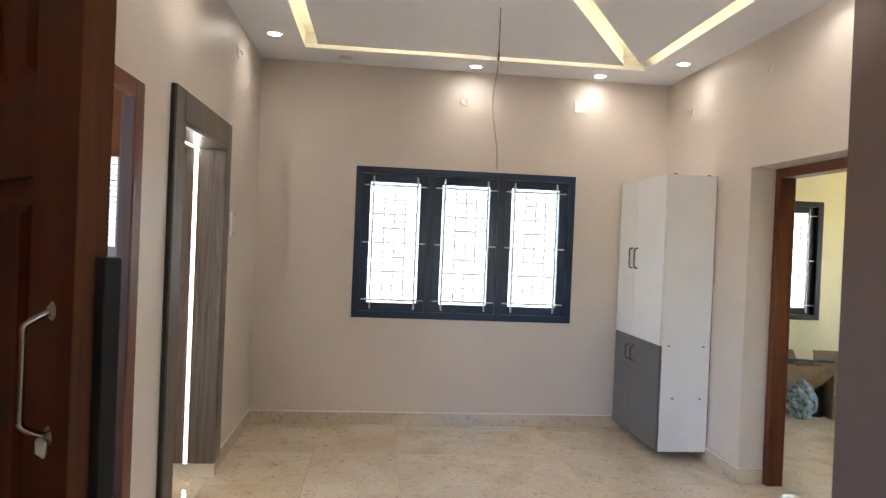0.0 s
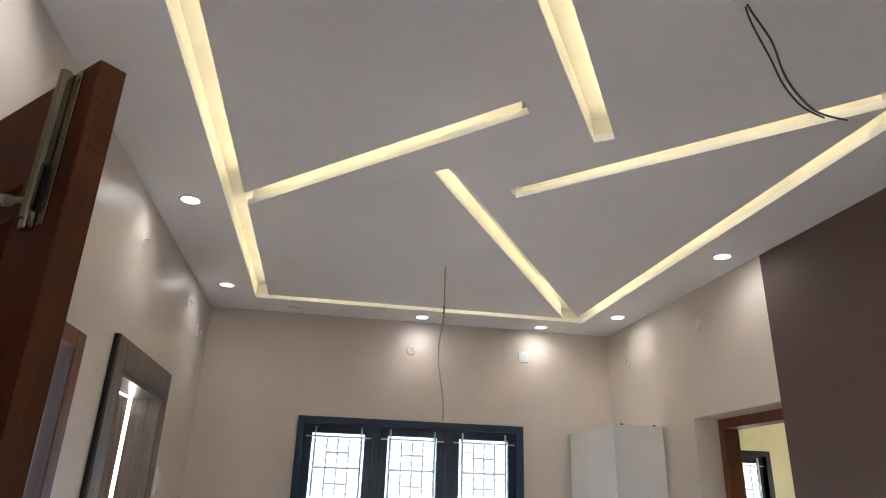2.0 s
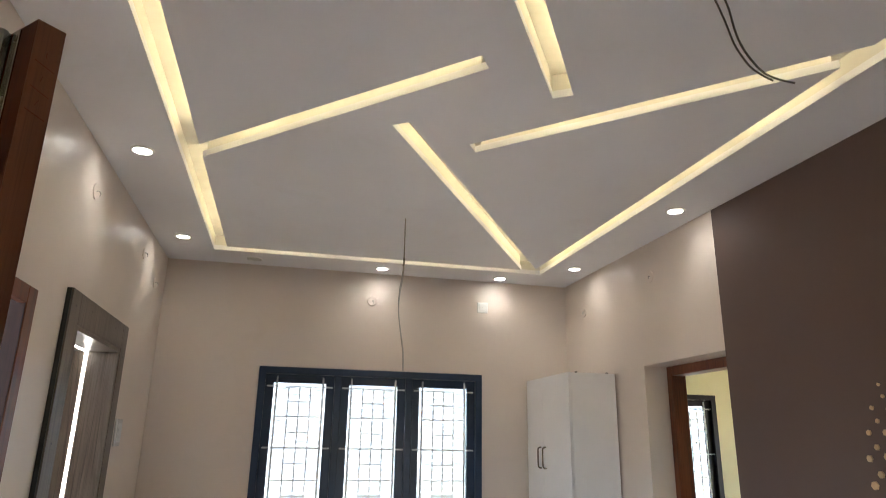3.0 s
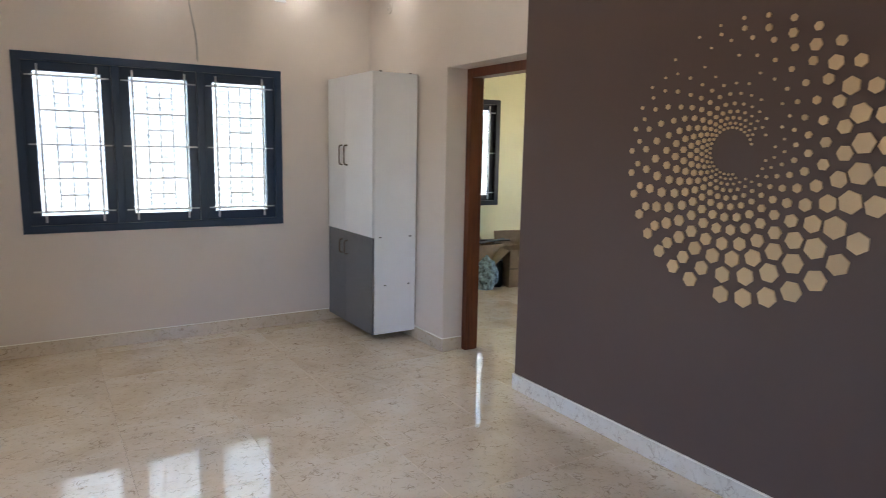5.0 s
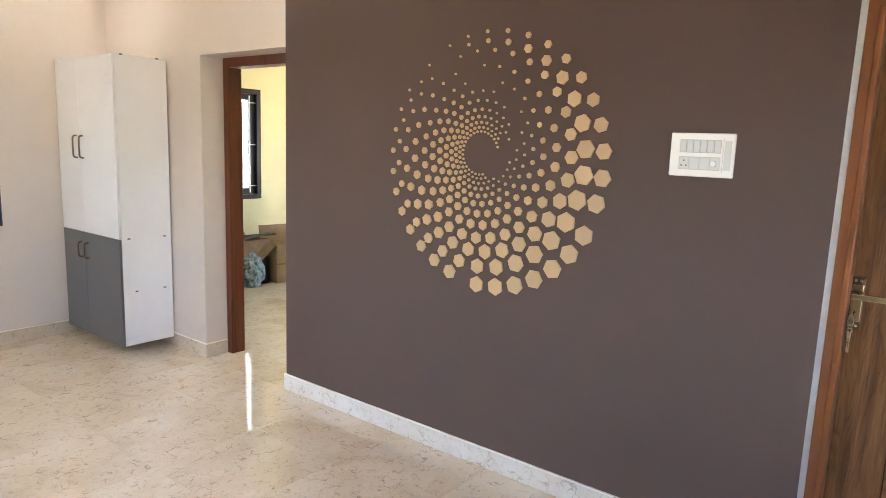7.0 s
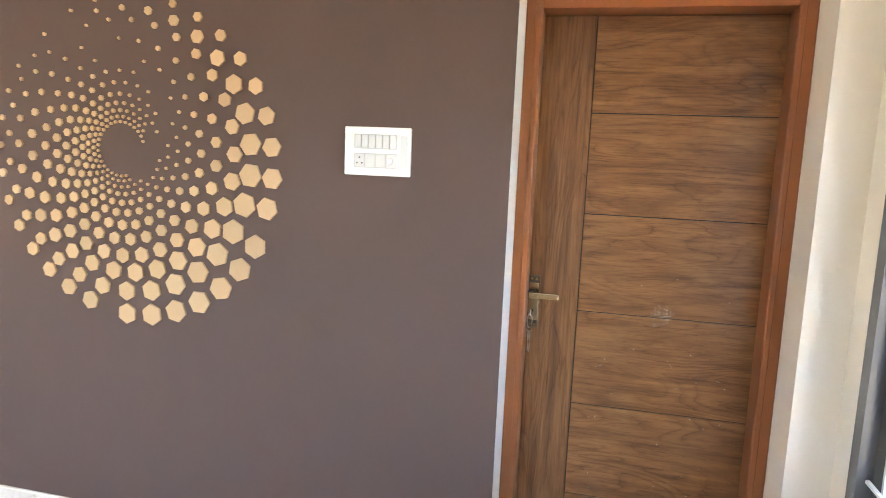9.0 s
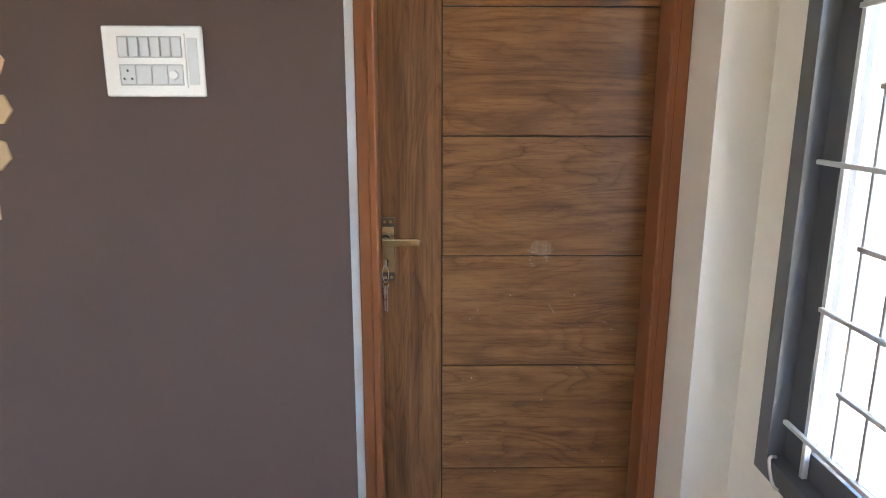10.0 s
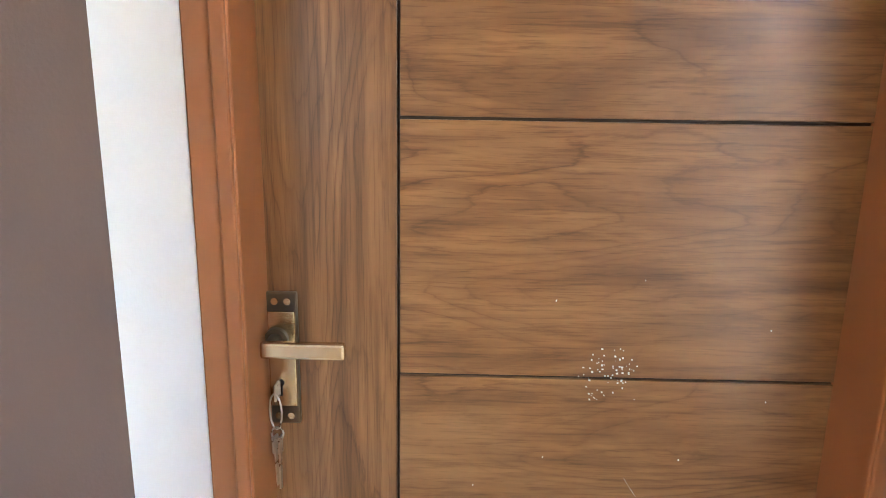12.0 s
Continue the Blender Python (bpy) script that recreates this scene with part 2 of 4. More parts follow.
CAB_GREY = plain("grey_laminate", (0.16, 0.16, 0.165), 0.28, 0.2, vary=0.1, fine=200)
STEEL = plain("brushed_steel", (0.6, 0.58, 0.55), 0.28, 1.0)
BRASS = plain("antique_brass", (0.68, 0.58, 0.40), 0.22, 1.0)
BRASS_DARK = plain("blackened_brass", (0.16, 0.13, 0.10), 0.35, 1.0)
PLASTIC = plain("white_plastic", (0.86, 0.86, 0.84), 0.22, vary=0.02)
PLASTIC_GREY = plain("pale_grey_plastic", (0.62, 0.64, 0.64), 0.3, vary=0.03)
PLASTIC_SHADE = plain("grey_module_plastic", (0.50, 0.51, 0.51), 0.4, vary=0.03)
BLACK = plain("black_plastic", (0.02, 0.02, 0.02), 0.4)
WIRE = plain("cable_sheath", (0.10, 0.09, 0.08), 0.5)
WIRE_PALE = plain("pale_cable", (0.42, 0.39, 0.35), 0.5)
GOLD = plain("gold_hexagon_paint", (0.61, 0.425, 0.23), 0.42, vary=0.1, scale=20)
CARD = plain("cardboard", (0.30, 0.21, 0.125), 0.8, vary=0.2, scale=8)
CARD_IN = plain("cardboard_inside", (0.22, 0.16, 0.10), 0.85, vary=0.2)
BAG = plain("blue_white_bag", (0.30, 0.42, 0.48), 0.35, vary=0.9, scale=26, fine=70, relief=0.4)
PIPE = plain("grey_pipe", (0.10, 0.09, 0.08), 0.6)
NEIGHBOUR = wall_paint("neighbour_white", (0.78, 0.84, 0.85), 0.6)
SLAT = plain("shutter_grey", (0.50, 0.55, 0.56), 0.5)
GROUND = plain("bare_earth", (0.30, 0.24, 0.17), 0.9, vary=0.35, scale=0.5, fine=9)
SHEET_BLUE = plain("blue_sheet", (0.10, 0.50, 0.62), 0.5)
CONCRETE = plain("porch_concrete", (0.32, 0.31, 0.30), 0.8, vary=0.2)
PANEL_BROWN = plain("matte_brown_board", (0.048, 0.018, 0.007), 0.85, vary=0.3, spec=0.05)
GATE = plain("dark_gate_paint", (0.02, 0.02, 0.022), 0.4)
LED_WARM = emitter("warm_led", (1.0, 0.80, 0.44), 1.5)
LED_WHITE = emitter("white_led", (1.0, 0.93, 0.80), 2.0)
LED_DISC = emitter("downlight_led", (1.0, 0.94, 0.82), 3.0)
GLASS = glass("window_glass")


# ---- mesh helpers ----
def box(bm, x0, x1, y0, y1, z0, z1, mat_index=0):
    vs = [bm.verts.new((x, y, z)) for x in (x0, x1) for y in (y0, y1) for z in (z0, z1)]
    quads = ((0, 1, 3, 2), (4, 6, 7, 5), (0, 4, 5, 1), (2, 3, 7, 6), (0, 2, 6, 4), (1, 5, 7, 3))
    fs = [bm.faces.new([vs[i] for i in q]) for q in quads]
    for f in fs:
        f.material_index = mat_index
    return fs


def soft(bm, width, segments=2):
    bmesh.ops.bevel(bm, geom=list(bm.edges), offset=width, segments=segments, affect="EDGES", profile=0.5)


def boxes(*dims, bevel=0.0):
    bm = bmesh.new()
    for d in dims:
        box(bm, *d)
    if bevel:
        soft(bm, bevel)
    return bm


def cyl(bm, p, q, r, seg=12, r2=None):
    p, q = Vector(p), Vector(q)
    m = Matrix.Translation((p + q) / 2) @ (q - p).to_track_quat("Z", "Y").to_matrix().to_4x4()
    bmesh.ops.create_cone(bm, cap_ends=True, segments=seg, radius1=r, radius2=r if r2 is None else r2, depth=(q - p).length, matrix=m)


def mesh_of(name, bm, *mats, smooth=False):
    bmesh.ops.recalc_face_normals(bm, faces=list(bm.faces))
    me = bpy.data.meshes.new(name)
    bm.to_mesh(me)
    bm.free()
    for m in mats:
        me.materials.append(m)
    if smooth:
        for p in me.polygons:
            p.use_smooth = True
    return me


def part(name, bm, material, parent=None, label="", smooth=False):
    mats = material if isinstance(material, tuple) else (material,)
    ob = new(name, mesh_of(name, bm, *mats, smooth=smooth))
    if parent is not None:
        ob.parent = parent
    if label:
        ob["label"] = label
    return ob


def thing(name, at, label, category, group=""):
    ob = new(name)
    ob.empty_display_size = 0.1
    if isinstance(at, Matrix):
        ob.matrix_world = at
    else:
        ob.location = at
    return tagged(ob, label, category, group)


def tube(name, points, radius, material, parent=None, label="", res=6):
    c = bpy.data.curves.new(name, "CURVE")
    c.dimensions, c.bevel_depth, c.bevel_resolution, c.resolution_u = "3D", radius, 3, res
    c.use_fill_caps = True
    s = c.splines.new("NURBS")
    s.points.add(len(points) - 1)
    for sp, p in zip(s.points, points):
        sp.co = (*p, 1)
    s.use_endpoint_u, s.order_u = True, min(4, len(points))
    tmp = bpy.data.objects.new(name, c)
    me = bpy.data.meshes.new_from_object(tmp)
    bpy.data.objects.remove(tmp)
    me.materials.append(material)
    for p in me.polygons:
        p.use_smooth = True
    ob = new(name, me)
    if parent is not None:
        ob.parent = parent
    if label:
        ob["label"] = label
    return ob


def structure(name, bm, material, label, category):
    return tagged(part(name, bm, material), label, category, kind="structure")


def wall_x(bm, x0, x1, y0, y1, z0, z1, holes):
    """Wall along y with rectangular holes (y0, y1, z0, z1), in order of y."""
    at = y0
    for a, b, c, d in holes:
        if a > at:
            box(bm, x0, x1, at, a, z0, z1)
        if c > z0:
            box(bm, x0, x1, a, b, z0, c)
        if d < z1:
            box(bm, x0, x1, a, b, d, z1)
        at = b
    if y1 > at:
        box(bm, x0, x1, at, y1, z0, z1)


def wall_y(bm, x0, x1, y0, y1, z0, z1, holes):
    at = x0
    for a, b, c, d in holes:
        if a > at:
            box(bm, at, a, y0, y1, z0, z1)
        if c > z0:
            box(bm, a, b, y0, y1, z0, c)
        if d < z1:
            box(bm, a, b, y0, y1, d, z1)
        at = b
    if x1 > at:
        box(bm, at, x1, y0, y1, z0, z1)


# ---- structure ----
WIN_N = (-0.187, 1.685, 0.889, 2.153)
WIN_S = (1.05, 2.355, 0.58, 2.15)
WIN_2 = (3.50, 4.726, 0.878, 2.14)
MAIN = (1.319, 2.83, 2.147)            # frame of the main door
ARCH = (3.34, 4.24, 2.09)              # clear opening of the lit portal
H = ZC + 0.35

bm = bmesh.new()
wall_y(bm, XW - WT, XE + WT, YN, YN + WT, 0, H, [WIN_N])
structure("wall_north", bm, PAINT, "warm off-white painted hall wall holding the barred window", "wall")
bm = bmesh.new()
wall_x(bm, XW - 0.05, XW, YS - WT, YN, 0, H, [(MAIN[0], MAIN[1], 0, MAIN[2]), (ARCH[0], ARCH[1], 0, ARCH[2])])
wall_x(bm, XW - 0.12, XW - 0.05, YS - WT, YN, 0, H, [(MAIN[0], MAIN[1] + 0.12, 0, MAIN[2]), (ARCH[0], ARCH[1], 0, ARCH[2])])
structure("wall_west", bm, PAINT, "warm off-white painted wall with entrance and lit portal", "wall")
bm = bmesh.new()
wall_x(bm, XE, XE + WE, OP0, YN, 0, H, [(OP0, OP1, 0, OPZ)])
structure("wall_east", bm, PAINT, "warm off-white painted wall beside the doorless opening", "wall")
bm = bmesh.new()
for f in box(bm, XE, XE + 0.42, YR, OP0, 0, H):
    f.material_index = 0 if all(abs(v.co.x - XE) < 1e-4 for v in f.verts) else 1
structure("wall_feature", bm, (BROWN, STRIP_WHITE), "cocoa brown painted feature wall with white painted edge", "wall")
FR = (YP, YR, 2.15)                    # outside of the walnut door's frame
bm = boxes((XF + 0.002, XE + 0.42, YP, YR, FR[2], H), (XE, XE + 0.42, YS, YP, 0, H))
structure("wall_recess", bm, PAINT_CREAM, "cream painted pier and lintel round the walnut door", "wall")
bm = bmesh.new()
wall_y(bm, XW - WT, XE + 0.42, YS - WT, YS, 0, H, [WIN_S])
structure("wall_south", bm, PAINT_CREAM, "cream painted wall with a tall barred window", "wall")
# second room and the closet behind the walnut door
R2 = (XE + WE, 6.3, 2.3, 6.5)
bm = bmesh.new()
wall_y(bm, R2[0] - WT, R2[1] + WT, R2[3], R2[3] + WT, 0, H, [WIN_2])
# The frameless east opening is invented and unseen, to brighten this room.
wall_x(bm, R2[1], R2[1] + WT, R2[2], R2[3], 0, H, [(3.9, 5.4, 0.85, 2.1)])
box(bm, XE + 0.42, R2[1] + WT, R2[2] - 0.15, R2[2], 0, H)
box(bm, R2[0] - 0.02, R2[0], YN + WT, R2[3], 0, H)
structure("wall_second_room", bm, PAINT_YELLOW, "pale yellow painted walls of the second room", "wall")
bm = boxes((XD + 0.8, XD + 0.9, YS - WT, 1.2, 0, H), (XE + 0.42, XD + 0.8, YS - WT, YS - WT + 0.1, 0, H), (XE + 0.42, XD + 0.8, 1.1, 1.2, 0, H))
structure("wall_closet", bm, PAINT_CREAM, "cream painted walls behind the closed walnut door", "wall")
# space behind the lit portal
bm = boxes((-1.95, -1.85, 3.02, 5.0, 0, H), (-1.85, XW - 0.12, 3.02, 3.12, 0, H), (-1.85, XW - 0.12, 4.9, 5.0, 0, H))
structure("wall_portal_room", bm, PAINT, "plain painted walls behind the lit portal", "wall")

bm = boxes((XW - WT, R2[1] + WT, YS - WT, R2[3] + WT, H, H + 0.15), (-1.95, XW - WT, 3.02, 5.0, H, H + 0.15))
structure("roof_slab", bm, CONCRETE, "grey concrete roof slab above the rooms", "roof")
bm = boxes((R2[0] - 0.02, R2[1], R2[2], R2[3], ZC, ZC + 0.05), (XE + 0.42, XD + 0.8, YS - WT, 1.2, ZC, ZC + 0.05), (-1.85, XW - 0.12, 3.12, 4.9, ZC, ZC + 0.05))
structure("ceiling_side_rooms", bm, WHITE, "white painted ceiling of the side rooms", "ceiling")

# ceiling of the hall: a board with slots cut through it, troughs above
BOARD = 0.035
SLOT = 0.105
CX, CY = 0.750, 2.424                  # centre of the pinwheel
FX0, FX1, FY0, FY1 = -0.597, 2.094, 2 * 2.424 - 5.07, 5.07
INX0, INX1, INY0, INY1 = FX0 + SLOT, FX1 - SLOT, FY0 + SLOT, FY1 - SLOT


def half_turn(p):
    return (2 * CX - p[0], 2 * CY - p[1])


S1 = [(INX0 - 0.002, 3.122), (0.642, 2.008), (0.694, 2.088), (INX0 - 0.002, 3.276)]
S2 = [(0.405, 2.659), (0.478, 2.610), (INX1 + 0.002, 4.905), (INX1 + 0.002, INY1 + 0.002), (1.885, INY1 + 0.002)]
S3 = [half_turn(p) for p in S1]
S4 = [half_turn(p) for p in S2]


def prism(bm, poly, z0, z1):
    lo = [bm.verts.new((x, y, z0)) for x, y in poly]
    hi = [bm.verts.new((x, y, z1)) for x, y in poly]
    n = len(poly)
    bm.faces.new(lo)
    bm.faces.new(hi)
    for i in range(n):
        bm.faces.new((lo[i], lo[(i + 1) % n], hi[(i + 1) % n], hi[i]))


def cut(target, bm):
    bmesh.ops.recalc_face_normals(bm, faces=list(bm.faces))
    me = bpy.data.meshes.new("cutter")
    bm.to_mesh(me)
    bm.free()
    cutter = bpy.data.objects.new("cutter", me)
    scene.collection.objects.link(cutter)
    mod = target.modifiers.new("cut", "BOOLEAN")
    mod.operation, mod.solver, mod.object = "DIFFERENCE", "EXACT", cutter
    done = bpy.data.meshes.new_from_object(target.evaluated_get(bpy.context.evaluated_depsgraph_get()))
    target.modifiers.clear()
    target.data = done
    bpy.data.objects.remove(cutter)


field = part("ceiling_field", boxes((INX0, INX1, INY0, INY1, ZC, ZC + BOARD)), WHITE)
for poly in (S1, S2, S3, S4):
    cb = bmesh.new()
    prism(cb, poly, ZC - 0.05, ZC + 0.2)
    cut(field, cb)
bm = boxes((XW, FX0, YS, YN, ZC, ZC + BOARD), (FX1, XE, YS, YN, ZC, ZC + BOARD), (FX0, FX1, FY1, YN, ZC, ZC + BOARD), (FX0, FX1, YS, FY0, ZC, ZC + BOARD),
           (XE, XF, YP, YR, ZC, ZC + BOARD))
bm.from_mesh(field.data)
bpy.data.objects.remove(field)
structure("ceiling", bm, WHITE, "white gypsum false ceiling with pinwheel light slots", "ceiling")
TOP = ZC + 0.11
bm = boxes((XW, XE, YS, YN, TOP, TOP + 0.02))
structure("ceiling_trough", bm, TROUGH, "white painted board above the light slots", "ceiling")


def led_line(p, q, z, width=0.012):
    """A LED tape lying on the board's upper side."""
    d = Vector((q[0] - p[0], q[1] - p[1], 0))
    s = Vector((-d.y, d.x, 0)).normalized() * width / 2
    bm = bmesh.new()
    base = [Vector((*p, z)) + s, Vector((*q, z)) + s, Vector((*q, z)) - s, Vector((*p, z)) - s]
    prism(bm, [(v.x, v.y) for v in base], z, z + 0.006)
    ob = part("led_strip", bm, LED_WARM)
    return tagged(ob, "warm glowing LED tape hidden in a ceiling slot", "led strip", "ceiling slot lights")


def beside(p, q, off):
    d = Vector((q[0] - p[0], q[1] - p[1]))
    n = Vector((-d.y, d.x)).normalized() * off
    return (p[0] + n.x, p[1] + n.y), (q[0] + n.x, q[1] + n.y)


ZL = ZC + BOARD + 0.002
led_line((INX0 + 0.03, FY0 + 0.2), (INX0 + 0.03, 3.02), ZL)
led_line((INX0 + 0.03, 3.36), (INX0 + 0.03, INY1 - 0.04), ZL)
led_line((INX1 - 0.03, 1.83), (INX1 - 0.03, 4.80), ZL)
led_line((INX1 - 0.03, FY0 + 0.1), (INX1 - 0.03, 1.48), ZL)
led_line((INX0 + 0.05, INY1 - 0.03), (1.80, INY1 - 0.03), ZL)
led_line((-0.3, INY0 + 0.03), (INX1 - 0.05, INY0 + 0.03), ZL)
sides = bmesh.new()
for d in ((FX0 - 0.02, FX0, FY0 - 0.02, FY1 + 0.02), (FX1, FX1 + 0.02, FY0 - 0.02, FY1 + 0.02), (FX0, FX1, FY1, FY1 + 0.02), (FX0, FX1, FY0 - 0.02, FY0)):
    box(sides, *d, ZC + BOARD, TOP)
for poly, i, j, k, l in ((S1, 0, 1, 3, 2), (S3, 3, 2, 0, 1), (S2, 1, 2, 0, 4), (S4, 0, 4, 1, 2)):
    mid = Vector((sum(p[0] for p in poly) / len(poly), sum(p[1] for p in poly) / len(poly)))
    for a, b, off, tape in ((poly[i], poly[j], 0.03, True), (poly[k], poly[l], 0.0, False)):
        away = 1 if (Vector(beside(a, b, 0.05)[0]) + Vector(beside(a, b, 0.05)[1])) / 2 - mid != Vector((0, 0)) and ((Vector(beside(a, b, 0.05)[0]) + Vector(beside(a, b, 0.05)[1])) / 2 - mid).length > ((Vector(a) + Vector(b)) / 2 - mid).length else -1
        p, q = beside(a, b, off * away)
        p, q = (p[0] * 0.98 + q[0] * 0.02, p[1] * 0.98 + q[1] * 0.02), (q[0] * 0.98 + p[0] * 0.02, q[1] * 0.98 + p[1] * 0.02)
        if tape:
            led_line(p, q, ZL)
        else:
            p2, q2 = beside(p, q, 0.015 * away)
            prism(sides, [p, q, q2, p2], ZC + BOARD, TOP)
for poly, a, b in ((S1, 1, 2), (S3, 2, 1), (S2, 1, 0), (S4, 0, 1)):
    mid = Vector((sum(p[0] for p in poly) / len(poly), sum(p[1] for p in poly) / len(poly)))
    p, q = Vector(poly[a]), Vector(poly[b])
    p = p + (p - q).normalized() * 0.075
    out = ((Vector(poly[a]) + q) / 2 - mid).normalized() * 0.015
    prism(sides, [p, q, (q[0] + out.x, q[1] + out.y), (p[0] + out.x, p[1] + out.y)], ZC + BOARD, TOP)
structure("ceiling_trough_side", sides, TROUGH, "white painted sides of the light troughs", "ceiling")

# Unseen slab, added to stop sun patches through the south window.
structure("sunshade", boxes((WIN_S[0] - 0.25, WIN_S[1] + 0.25, YS - WT - 0.75, YS - WT, 2.25, 2.33)), CONCRETE, "unseen concrete slab added to shade the south window", "sunshade")

# floors, ground, porch
structure("floor", boxes((XW - WT, R2[1] + WT, YS - WT, R2[3] + WT, -0.25, -0.012), (-1.95, XW - WT, 3.02, 5.0, -0.25, -0.012)), GROUT, "grouted bed under the polished floor tiles", "floor")
structure("porch_floor", boxes((-3.2, XW - 0.121, -1.0, 2.99, -0.25, -0.02), (-3.2, -2.71, 2.99, 7.0, -0.25, -0.02)), CONCRETE, "bare grey concrete porch outside the entrance", "floor")
structure("ground", boxes((-1500, 1500, -1500, 1500, -0.5, -0.3)), GROUND, "bare earth plot around the house", "ground")
# Added roof slab; keeps sky light off the entrance jamb.
structure("porch_shade_slab", boxes((-2.12, XW - 0.121, -1.0, 3.0, 2.78, 2.9)), CONCRETE, "concrete slab added to shade the porch", "canopy")
# Added walls, out of view; they block daylight from south and west.
structure("wall_porch_added", boxes((-2.12, XW - 0.121, -1.12, -1.0, -0.25, 2.78), (-2.12, -2.0, -1.0, 2.55, -0.25, 1.1)), CONCRETE, "unseen concrete walls added to block light on the porch", "wall")
louvre = thing("porch_louvre", (-1.42, 3.016, 0.0), "white louvred panel over dark board beside the entrance", "louvre")
part("dark_board", boxes((-0.30, 0.30, -0.02, 0.0, -0.02, 1.46), bevel=0.002), GATE, louvre)
# Added panel; puts dark brown over the pale wall above the louvre.
part("dark_panel", boxes((-0.30, 0.30, -0.02, 0.0, 1.86, 2.77), bevel=0.002), PANEL_BROWN, louvre, "dark brown panel added over the louvre")
for x in (-0.29, 0.0, 0.29):
    part("stile", boxes((x - 0.008, x + 0.008, -0.02, 0.0, 1.461, 1.859)), GATE, louvre)
for i in range(16):
    part("slat", boxes((-0.28, 0.28, -0.016, -0.006, 1.468 + i * 0.024, 1.484 + i * 0.024)), NEIGHBOUR, louvre)
screen = thing("porch_screen", (-2.2, 3.3, -0.3), "tall porch screen of blue, white and dark panels", "screen")
for y in (-0.5, 0.5):
    part("post", boxes((-0.03, 0.03, y - 0.03, y + 0.03, 0.0, 3.15)), GATE, screen)
part("blue_sheet", boxes((-0.006, 0.006, -0.47, 0.47, 2.66, 2.93)), SHEET_BLUE, screen, "pale blue sheet")
part("white_sheet", boxes((-0.006, 0.006, -0.47, 0.47, 2.10, 2.42)), NEIGHBOUR, screen, "white sheet")
part("white_sheet", boxes((-0.006, 0.006, -0.47, 0.47, 1.42, 1.77)), NEIGHBOUR, screen, "white sheet")
part("dark_board", boxes((-0.006, 0.006, -0.47, 0.47, 0.10, 1.415)), GATE, screen, "dark board")
for z0, z1 in ((1.77, 2.10), (2.42, 2.66), (2.93, 3.10)):
    part("dark_board", boxes((0.004, 0.016, -0.47, 0.47, z0 + 0.01, z1 - 0.01)), GATE, screen, "dark board")
    for i in range(8):
        part("slat", boxes((0.018, 0.026, -0.46 + i * 0.12, -0.43 + i * 0.12, z0 + 0.03, z1 - 0.05)), NEIGHBOUR, screen)

# neighbour seen through the north windows
house = thing("neighbour_house", (1.5, 9.2, -0.3), "sunlit white neighbouring house with ribbed shutter wall", "house")
part("wall", boxes((-9, 9, 0, 6, 0, 6.2)), NEIGHBOUR, house)
for i in range(44):
    part("slat", boxes((-9, 9, -0.04, 0, 0.35 + i * 0.085, 0.38 + i * 0.085)), SLAT, house)
part("roof_edge", boxes((-9.2, 9.2, -0.3, 6.2, 6.2, 6.35)), NEIGHBOUR, house)


# ---- windows, doors and portal ----
def ring(bm, x0, x1, z0, z1, y0, y1, w):
    box(bm, x0, x1, y0, y1, z0, z0 + w)
    box(bm, x0, x1, y0, y1, z1 - w, z1)
    box(bm, x0, x0 + w, y0, y1, z0 + w, z1 - w)
    box(bm, x1 - w, x1, y0, y1, z0 + w, z1 - w)


def barred_window(name, m, width, z0, z1, panels, label, enamel=NAVY):
    """Casement window seen from the room: x along the wall, y outwards, the wall's face at y = 0."""
    win = tagged(new(name), label, "window", kind="structure")
    win.matrix_world = m
    bm = bmesh.new()
    ring(bm, 0.002, width - 0.002, z0 + 0.002, z1 - 0.002, -0.008, 0.10, 0.055)
    part("window_frame", bm, enamel, win)
    pitch = (width - 0.055 - 0.03) / panels
    for k in range(panels):
        a = 0.0275 + 0.015 + k * pitch
        b = a + pitch
        if k:
            part("mullion", boxes((a - 0.028, a + 0.028, 0.0, 0.098, z0 + 0.056, z1 - 0.056), bevel=0.004), enamel, win)
        l, r = a + (0.022 if k else 0.010), b - (0.022 if k < panels - 1 else 0.010)
        sash = bmesh.new()
        ring(sash, l, r, z0 + 0.053, z1 - 0.053, 0.035, 0.075, 0.071)
        sash = part("sash", sash, enamel, win)
        pane = part("pane", boxes((l + 0.069, r - 0.069, 0.053, 0.057, z0 + 0.124, z1 - 0.124)), GLASS, sash)
        pane.visible_shadow = False
        gl, gr, gz0, gz1 = l + 0.070, r - 0.070, z0 + 0.126, z1 - 0.126
        mid, hgt = (gl + gr) / 2, gz1 - gz0
        yb, rb = 0.012, 0.0055
        for f, half in ((0.028, 0.262), (0.5, 0.262), (0.972, 0.262), (0.262, 0.184), (0.738, 0.184), (0.145, 0.088), (0.381, 0.088), (0.619, 0.088), (0.855, 0.088)):
            z = gz0 + f * hgt
            part("grille_bar", boxes((mid - half, mid + half, yb - rb, yb + rb, z - rb, z + rb), bevel=0.002), BAR, win)
        for off, f0, f1, hw in ((-0.184, -0.05, 1.05, 0.007), (0.184, -0.05, 1.05, 0.007), (-0.088, 0.028, 0.972, 0.005), (0.0, 0.028, 0.972, 0.005), (0.088, 0.028, 0.972, 0.005)):
            part("grille_bar", boxes((mid + off - hw, mid + off + hw, yb + rb, yb + rb + 2 * hw, gz0 + f0 * hgt, gz0 + f1 * hgt), bevel=0.002), BAR, win)
    return win


